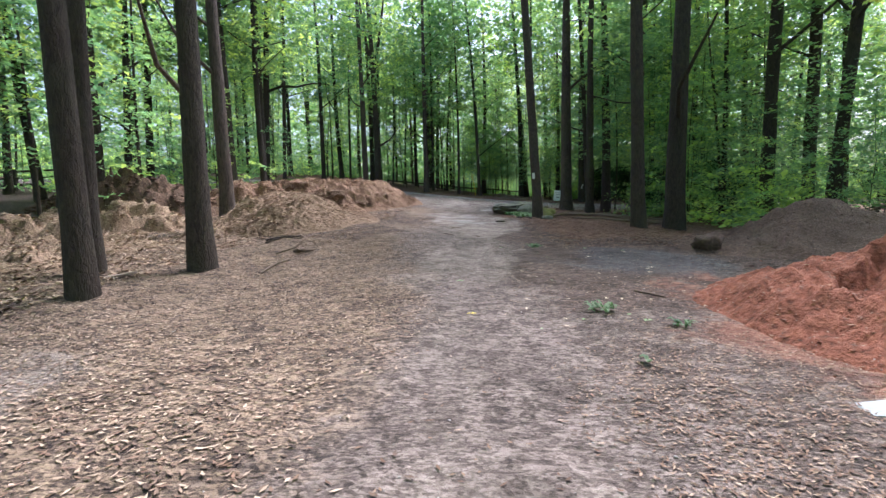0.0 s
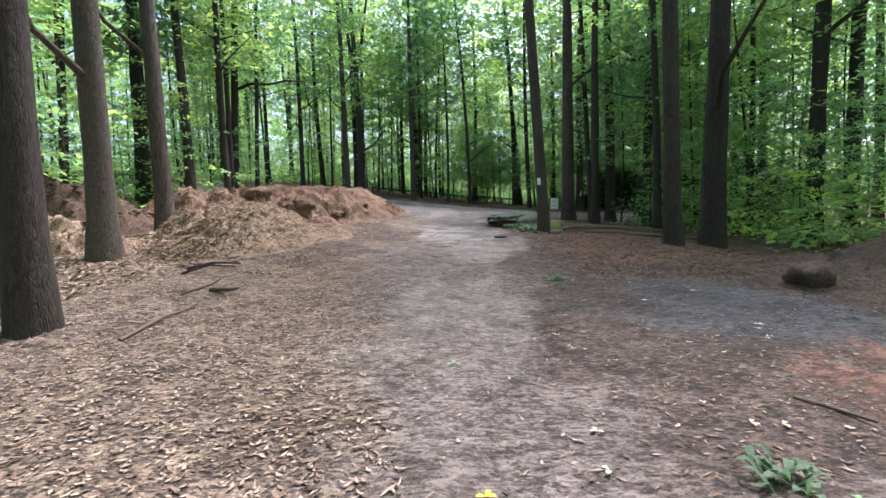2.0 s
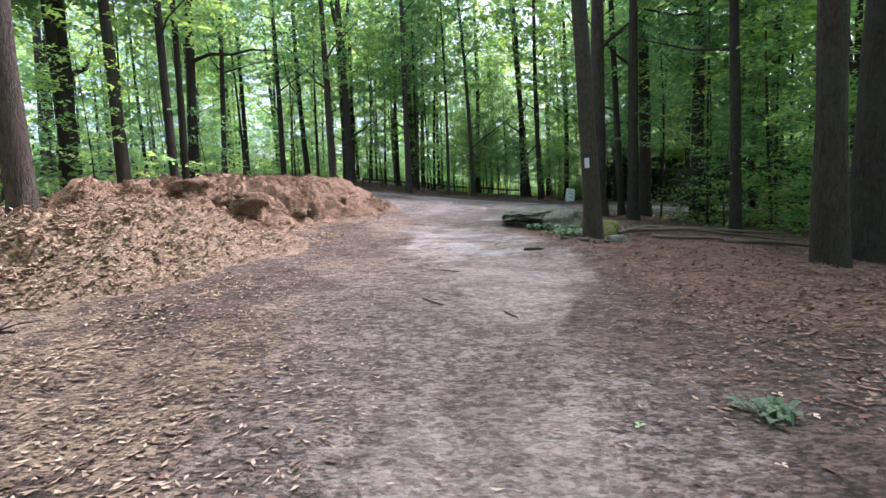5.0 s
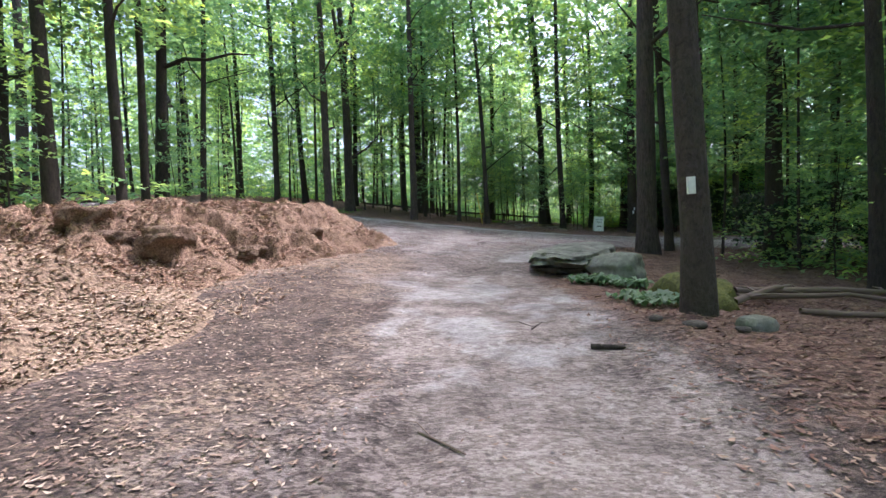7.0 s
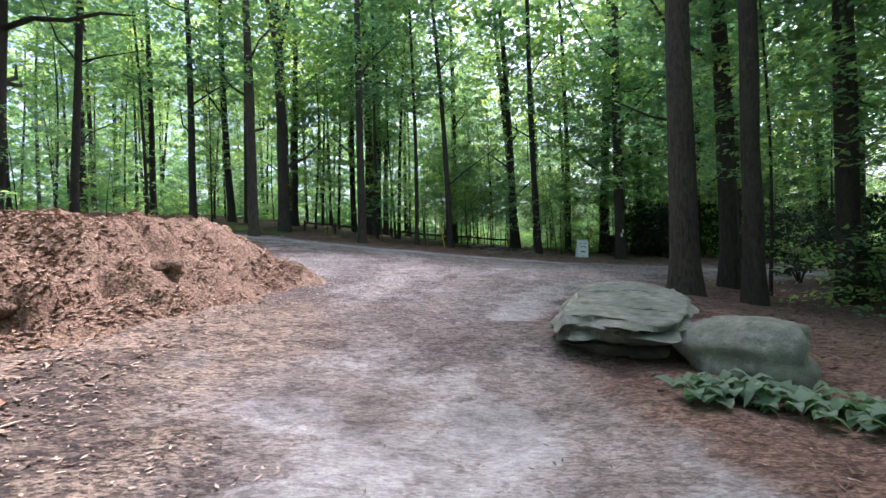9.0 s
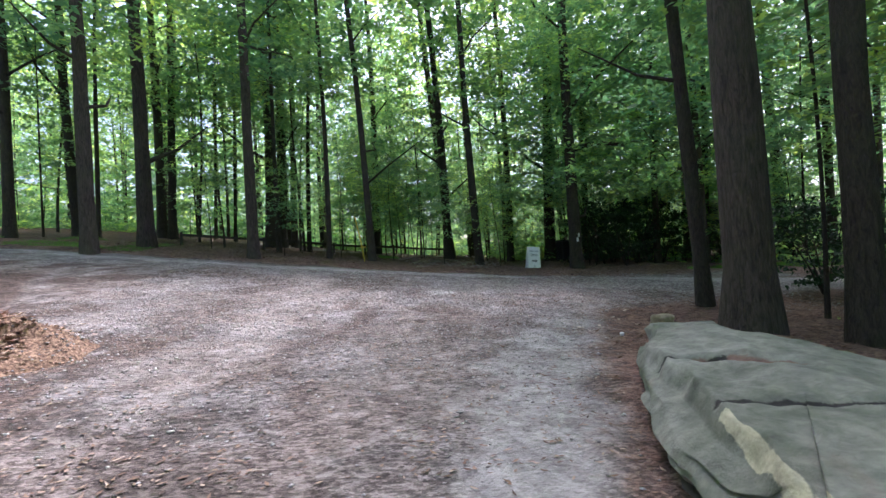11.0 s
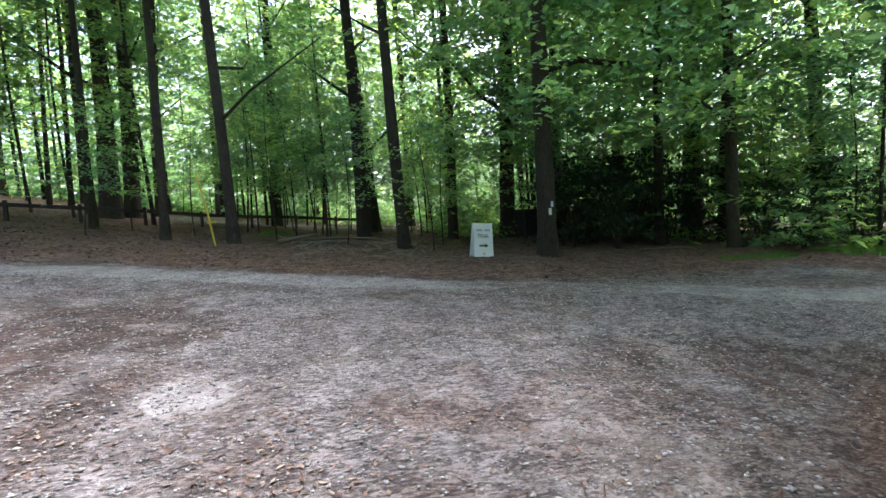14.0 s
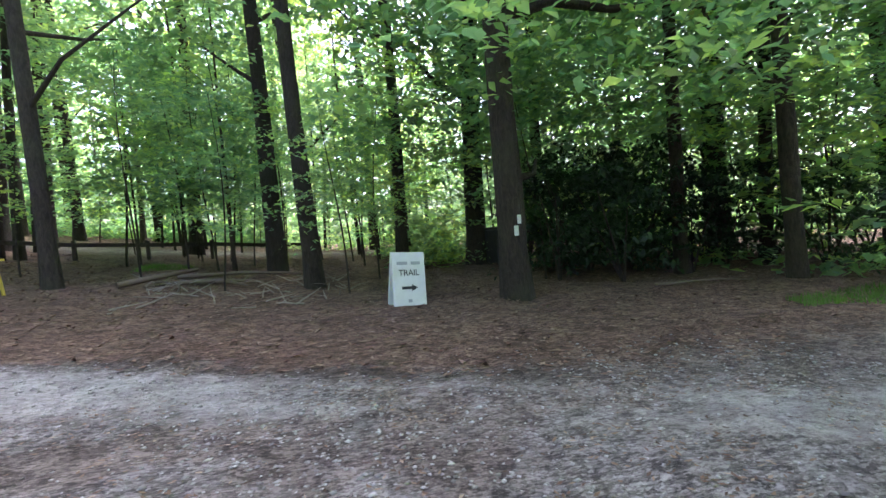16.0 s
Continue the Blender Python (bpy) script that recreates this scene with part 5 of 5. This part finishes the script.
# ---- weeds, logs, branches ----
def blade(bm, base, a, ln, w, rise, fold=0.15):
    """One broad leaf on a short stalk, arching outwards."""
    d, sd_ = Vector((math.cos(a), math.sin(a), 0)), Vector((-math.sin(a), math.cos(a), 0))
    rows = []
    for t, wd in ((0.0, 0.08), (0.3, 0.75), (0.6, 1.0), (0.85, 0.6), (1.0, 0.03)):
        c = Vector(base) + d * ln * t + Vector((0, 0, rise * math.sin(t * 2.4)))
        rows.append([bm.verts.new(c - sd_ * w * wd / 2 + Vector((0, 0, fold * w * wd))), bm.verts.new(c), bm.verts.new(c + sd_ * w * wd / 2 + Vector((0, 0, fold * w * wd)))])
    for p, q in zip(rows, rows[1:]):
        for i in range(2):
            bm.faces.new((p[i], p[i + 1], q[i + 1], q[i]))


def weed(x, y, n, ln, w, label, name="weed", spread_=0.25, seed=0, mat=None):
    r = random.Random(seed * 7 + n)
    root = thing(name, x, y, gz(x, y), label, "plant", "ground plants")
    for k in range(n):
        bm = bmesh.new()
        a = r.uniform(0, 6.28)
        q = r.uniform(0, spread_)
        b0 = r.uniform(0, 6.28)
        blade(bm, (math.cos(b0) * q, math.sin(b0) * q, 0.01), a, ln * r.uniform(0.6, 1.2), w * r.uniform(0.7, 1.2), ln * r.uniform(0.25, 0.7))
        part("leaf", bm, mat or M_WEED, root)
    return root


HOSTA = "clump of broad pale green leaves beside the boulders"
weed(2.45, 16.9, 52, 0.22, 0.13, HOSTA, "broadleaf_weed", 0.4, 1)
weed(2.85, 16.75, 40, 0.2, 0.12, HOSTA, "broadleaf_weed", 0.35, 2)
weed(3.1, 16.45, 40, 0.2, 0.12, HOSTA, "broadleaf_weed", 0.3, 3)
weed(2.7, 14.75, 44, 0.21, 0.13, HOSTA, "broadleaf_weed", 0.3, 4)
weed(2.55, 15.1, 18, 0.22, 0.14, HOSTA, "broadleaf_weed", 0.25, 5)
weed(1.9, 2.45, 26, 0.13, 0.045, "small wilted green weed lying on the dirt", "weed", 0.16, 6)
weed(1.87, 7.15, 24, 0.12, 0.05, "small leafy green weed on the dirt", "weed", 0.14, 7)
weed(2.5, 1.9, 12, 0.1, 0.05, "small green weed at the foot of the clay", "weed", 0.08, 8)
weed(3.6, 2.6, 10, 0.1, 0.05, "small green sprig in the red clay", "weed", 0.06, 9)
weed(1.85, 1.0, 5, 0.08, 0.05, "single pale green seedling on the track", "weed", 0.03, 10)
M_YLEAF = leaf_mat("yellow_leaf", [(0.5, 0.42, 0.05), (0.6, 0.5, 0.08)], (0.5, 0.5, 0.5))
M_GLEAF = leaf_mat("fallen_green_leaf", [(0.16, 0.28, 0.12), (0.25, 0.36, 0.2)], (0.5, 0.5, 0.5))
M_PLEAF = leaf_mat("pale_dry_leaf", [(0.45, 0.37, 0.27), (0.6, 0.53, 0.42)], (0.3, 0.3, 0.3))


def fallen_leaf(x, y, s, mat, label, seed):
    r = random.Random(seed)
    bm = bmesh.new()
    for k in range(3):
        blade(bm, (0, 0, 0.012), r.uniform(0, 6.28) if k == 0 else k * 2.1, s, s * 0.6, s * 0.12)
    me_ = bpy.data.meshes.new("fallen_leaf")
    bm.to_mesh(me_)
    bm.free()
    ob = link("fallen_leaf", me_, mat)
    ob.matrix_world = pose(x, y, gz(x, y), 0, 0, r.uniform(0, 360))
    tagged(ob, label, "leaf", "fallen leaves")


fallen_leaf(0.5, 2.32, 0.05, M_YLEAF, "bright yellow fallen leaf on the dirt", 1)
fallen_leaf(0.35, 3.9, 0.06, M_GLEAF, "pale green fallen leaf on the dirt", 2)
fr = random.Random(4)
for k in range(46):
    fallen_leaf(fr.uniform(1.0, 3.6), fr.uniform(1.5, 7.5), fr.uniform(0.025, 0.05), M_PLEAF if k % 5 else M_GLEAF, "pale dry leaf lying on dark soil" if k % 5 else "pale green leaf lying on dark soil", 10 + k)
for k in range(14):
    fallen_leaf(fr.uniform(3.2, 5.2), fr.uniform(21.0, 25.5), fr.uniform(0.03, 0.05), M_PLEAF, "pale dry leaf lying on pine straw", 80 + k)


def on_ground(pts, lift=0.0):
    return [(x, y, float(surface(np.array(x), np.array(y))) + lift + dz) for x, y, dz in pts]


def branch(name, pts, r0, r1, label, category="branch", twigs=0, seed=0, mat=None, group="fallen branches"):
    """A fallen limb along pts (x, y, height over the ground), knobbly and tapering, with side twigs as parts."""
    w = on_ground(pts, r0 * 0.6)
    bx, by, bz = w[0]
    root = thing(name, bx, by, bz, label, category, group)
    loc = [Vector((a - bx, b - by, c - bz)) for a, b, c in w]
    fine = []
    for p, q in zip(loc, loc[1:]):
        for t in (0, 0.33, 0.66):
            j = p.lerp(q, t)
            fine.append(j + Vector((noise.noise(j * 3 + Vector((seed, 0, 0))), noise.noise(j * 3 + Vector((0, seed, 5))), 0.3 * noise.noise(j * 4))) * r0 * 1.2)
    fine.append(loc[-1])
    rad = [r0 + (r1 - r0) * k / (len(fine) - 1) for k in range(len(fine))]
    bm = bmesh.new()
    tube(bm, fine, rad, 7, 0.3, seed)
    part("stem", bm, mat or M_STICK, root, smooth=True)
    r = random.Random(seed)
    for k in range(twigs):
        j = fine[r.randrange(1, len(fine) - 1)]
        a = r.uniform(0, 6.28)
        bm = bmesh.new()
        ln = r.uniform(0.2, 0.5)
        tube(bm, [j, j + Vector((math.cos(a) * ln * 0.5, math.sin(a) * ln * 0.5, 0.05)), j + Vector((math.cos(a + 0.3) * ln, math.sin(a + 0.3) * ln, 0.06))], [r1 * 0.7, r1 * 0.5, r1 * 0.2], 5)
        part("twig", bm, mat or M_STICK, root, smooth=True)
    return root


branch("fallen_branch", [(-2.79, 4.5, 0), (-2.75, 5.1, 0.03), (-2.84, 5.85, 0.0)], 0.022, 0.012, "long dead branch lying on the wood chips", twigs=1, seed=1)
branch("fallen_branch", [(-3.0, 6.55, 0), (-2.75, 6.4, 0.05), (-2.6, 6.5, 0.03)], 0.042, 0.02, "short curved dead limb on the wood chips", twigs=3, seed=2)
branch("fallen_branch", [(-3.3, 6.3, 0.0), (-2.95, 6.5, 0.1), (-2.85, 6.7, 0.15)], 0.02, 0.008, "forked dead branch on the wood chips", twigs=3, seed=3)
branch("fallen_branch", [(-4.1, 7.7, 0.0), (-3.8, 8.0, 0.08), (-3.4, 8.1, 0.02)], 0.025, 0.01, "dark twisted branch at the foot of the mulch", twigs=4, seed=4, mat=M_BARK)
branch("fallen_branch", [(-4.3, 8.2, 0.0), (-3.9, 8.3, 0.1), (-3.5, 8.5, 0.02)], 0.03, 0.012, "dark twisted branch at the foot of the mulch", twigs=4, seed=5, mat=M_BARK)
branch("stick", [(-0.15, 9.7, 0), (0.08, 9.39, 0.01)], 0.012, 0.008, "pale broken stick on the track", "stick", seed=6)
branch("stick", [(0.67, 9.15, 0), (0.76, 8.9, 0.01)], 0.012, 0.008, "pale broken stick on the track", "stick", seed=7)
branch("stick", [(-0.02, 11.32, 0), (0.26, 11.03, 0.01)], 0.01, 0.006, "thin stick on the track", "stick", twigs=1, seed=8)
branch("stick", [(2.55, 3.3, 0), (2.78, 2.96, 0.02)], 0.016, 0.01, "pale stick at the edge of the clay", "stick", seed=9)
branch("stick", [(0.94, 13.5, 0), (1.06, 13.6, 0.04)], 0.009, 0.004, "small dark twig standing on the track", "stick", twigs=2, seed=10, mat=M_BARK)
branch("bark_piece", [(1.4, 12.9, 0), (1.68, 12.84, 0.0)], 0.03, 0.018, "flat dark piece of bark on the dirt", "bark", seed=11, mat=M_BARK)
for k, (pts, r0, r1) in enumerate((
    ([(3.55, 14.5, 0.05), (4.4, 15.2, 0.12), (5.0, 15.7, 0.1)], 0.05, 0.03),
    ([(3.7, 14.7, 0.1), (5.2, 14.9, 0.12), (7.4, 15.2, 0.1)], 0.045, 0.02),
    ([(4.0, 15.3, 0.05), (5.6, 15.6, 0.1), (8.2, 16.3, 0.1)], 0.055, 0.03),
    ([(4.2, 14.3, 0.02), (5.6, 14.1, 0.06), (6.9, 14.4, 0.03)], 0.04, 0.02),
    ([(5.0, 13.3, 0.02), (6.4, 13.9, 0.08), (8.2, 14.0, 0.05)], 0.05, 0.025),
)):
    branch("fallen_log", pts, r0, r1, "thin weathered fallen log behind the blazed tree", "log", 2, 20 + k, group="fallen logs")
for k, (pts, r0, r1) in enumerate((
    ([(2.7, 38.5, 0.05), (3.5, 39.1, 0.18), (3.9, 39.5, 0.28)], 0.07, 0.04),
    ([(3.2, 39.0, 0.02), (4.4, 39.2, 0.05), (5.2, 39.3, 0.03)], 0.05, 0.03),
    ([(4.0, 39.5, 0.02), (4.6, 38.9, 0.1), (5.0, 38.4, 0.05)], 0.04, 0.02),
    ([(3.4, 39.9, 0.05), (4.6, 40.3, 0.12), (6.0, 40.4, 0.05)], 0.06, 0.03),
    ([(12.2, 35.4, 0.02), (13.1, 35.0, 0.08), (13.9, 34.9, 0.03)], 0.03, 0.012),
)):
    branch("fallen_log", pts, r0, r1, "weathered fallen log among dead leaves by the lane", "log", 3, 40 + k, group="fallen logs")
br = random.Random(3)
for k in range(62):
    x0, y0 = br.uniform(3.0, 7.0), br.uniform(36.4, 39.8)
    a, ln = br.uniform(0, 6.28), br.uniform(0.15, 0.6)
    branch("fallen_branch", [(x0, y0, 0), (x0 + ln * math.cos(a), y0 + ln * math.sin(a), br.uniform(0.03, 0.22))], 0.016, 0.006, "bleached dead branch in a heap beside the lane", "branch", 1, 60 + k, mat=M_BLEACH)
for k in range(26):
    x0, y0 = br.uniform(9.2, 12.2), br.uniform(7.8, 10.0)
    a, ln = br.uniform(-0.6, 0.9), br.uniform(0.9, 2.2)
    branch("fallen_branch", [(x0, y0, br.uniform(0, 0.3)), (x0 + ln * math.cos(a) * 0.6, y0 + ln * math.sin(a) * 0.6, br.uniform(0.3, 0.8)), (x0 + ln * math.cos(a), y0 + ln * math.sin(a), br.uniform(0.2, 0.9))], 0.022, 0.008, "grey dead branch in a brush pile behind the mound", "branch", 2, 90 + k)


# ---- board, slate, fence ----
M_BOARD = plain_mat("faded_blue_white_paint", (0.36, 0.4, 0.42), 0.6, 0.12, 12)


def board(name, x, y, lx, ly, th, rz, mat, label, category, seed):
    bm = bmesh.new()
    r = random.Random(seed)
    n = 14
    lo, hi = [], []
    for i in range(n):
        a = 2 * math.pi * i / n
        q = (abs(math.cos(a)) ** 4 + abs(math.sin(a)) ** 4) ** -0.25 * r.uniform(0.86, 1.06)
        px, py = lx * q * math.cos(a), ly * q * math.sin(a)
        w = 0.02 * math.sin(px * 5)
        lo.append(bm.verts.new((px, py, w)))
        hi.append(bm.verts.new((px * 0.97, py * 0.97, w + th)))
    bm.faces.new(hi), bm.faces.new(lo[::-1])
    for i in range(n):
        bm.faces.new((lo[i], lo[(i + 1) % n], hi[(i + 1) % n], hi[i]))
    me_ = bpy.data.meshes.new(name)
    bm.to_mesh(me_)
    bm.free()
    ob = link(name, me_, mat)
    ob.matrix_world = pose(x, y, float(surface(np.array(x), np.array(y))) + 0.015, 2, -3, rz)
    tagged(ob, label, category)


board("broken_board", 3.02, 0.26, 0.36, 0.1, 0.018, -6, M_BOARD, "broken white painted board lying by the clay", "board", 1)
board("bark_slab", -4.75, 4.1, 0.2, 0.12, 0.03, 20, M_STICK, "flat grey slab of wood beneath the trees", "wood slab", 2)


def rail_fence():
    a, b = Vector((-31.0, 21.0)), Vector((-17.5, 30.5))
    n = 7
    d = (b - a) / (n - 1)
    ang = math.degrees(math.atan2(d.y, d.x))
    ln = d.length
    root = thing("rail_fence", a.x, a.y, gz(a.x, a.y), "dark weathered wooden rail fence at the back of the yard", "fence")
    for k in range(n):
        p = a + d * k
        z = gz(p.x, p.y) - gz(a.x, a.y)
        po = part("post", bevelled_box(-0.08, 0.08, -0.08, 0.08, -0.2, 1.35, 0.01), M_FENCE, root)
        po.matrix_local = pose(p.x - a.x, p.y - a.y, z)
        if k < n - 1:
            q = a + d * (k + 1)
            z2 = gz(q.x, q.y) - gz(a.x, a.y)
            for h in (0.4, 0.8, 1.2):
                ra = part("rail", bevelled_box(0, ln, -0.11, -0.075, h - 0.06, h + 0.06, 0.008), M_FENCE, root)
                ra.matrix_local = pose(p.x - a.x, p.y - a.y, z, 0, -math.degrees(math.atan2(z2 - z, ln)), ang)


rail_fence()


def low_rail(a, b, n):
    """One dark rail on short thin posts beside the sandy path behind the trees."""
    a, b = Vector(a), Vector(b)
    d = (b - a) / (n - 1)
    ang, ln, z0 = math.degrees(math.atan2(d.y, d.x)), d.length, gz(a.x, a.y)
    root = thing("low_rail", a.x, a.y, z0, "low dark timber rail behind the trees", "rail")
    for k in range(n):
        p = a + d * k
        z = gz(p.x, p.y) - z0
        part("post", bevelled_box(-0.05, 0.05, -0.05, 0.05, -0.2, 0.62, 0.008), M_FENCE, root).matrix_local = pose(p.x - a.x, p.y - a.y, z)
        if k < n - 1:
            q = a + d * (k + 1)
            tilt = -math.degrees(math.atan2(gz(q.x, q.y) - z0 - z, ln))
            part("rail", bevelled_box(0, ln, -0.08, -0.052, 0.42, 0.54, 0.006), M_FENCE, root).matrix_local = pose(p.x - a.x, p.y - a.y, z, 0, tilt, ang)


low_rail((-7.0, 41.6), (6.5, 46.9), 9)


def dark_box(x, y):
    # stands for an unidentified dark rectangle; lid, feet and handle are made up
    root = thing("storage_bin", x, y, gz(x, y), "unidentified dark boxy object behind the trees, modelled with a lid", "bin", rz=12)
    part("body", bevelled_box(-0.38, 0.38, -0.3, 0.3, 0.08, 1.02, 0.02), M_METAL, root)
    part("lid", bevelled_box(-0.4, 0.4, -0.33, 0.32, 1.024, 1.1, 0.02), M_METAL, root)
    for sx in (-0.3, 0.3):
        for sy in (-0.22, 0.22):
            part("foot", bevelled_box(sx - 0.04, sx + 0.04, sy - 0.04, sy + 0.04, -0.12, 0.078, 0.008), M_METAL, root)
    part("handle", bevelled_box(-0.1, 0.1, -0.36, -0.332, 1.04, 1.07, 0.006), M_FENCE, root)


dark_box(11.6, 40.8)


def grass_patch(x0, x1, y0, y1, n, seed):
    r = np.random.default_rng(seed)
    x, y = r.uniform(x0, x1, n), r.uniform(y0, y1, n)
    ok = fbm(x * 0.7, y * 0.7, 3) > 0.42
    x, y = x[ok], y[ok]
    n = len(x)
    z = ground(x, y)
    a, h, w = r.uniform(0, 6.28, n), r.uniform(0.04, 0.13, n), 0.006
    lean = r.normal(0, 0.4, n) * h
    v = np.stack([np.stack([x - w * np.cos(a), y - w * np.sin(a), z], -1), np.stack([x + w * np.cos(a), y + w * np.sin(a), z], -1), np.stack([x + lean, y + lean * 0.5, z + h], -1)], 1)
    tagged(link("grass", poly_mesh("grass", v, [(0, 1, 2)]), M_GRASS), "short green grass at the edge of the lane", "grass", kind="stuff")


M_GRASS = leaf_mat("grass_blade", [(0.05, 0.1, 0.02), (0.09, 0.16, 0.035)], (1.0, 1.2, 0.8))
grass_patch(12.5, 21, 31.4, 33.6, 16000, 3)
grass_patch(-16, -7, 36.5, 41, 16000, 4)
grass_patch(2.0, 4.5, 40.5, 43, 5000, 5)
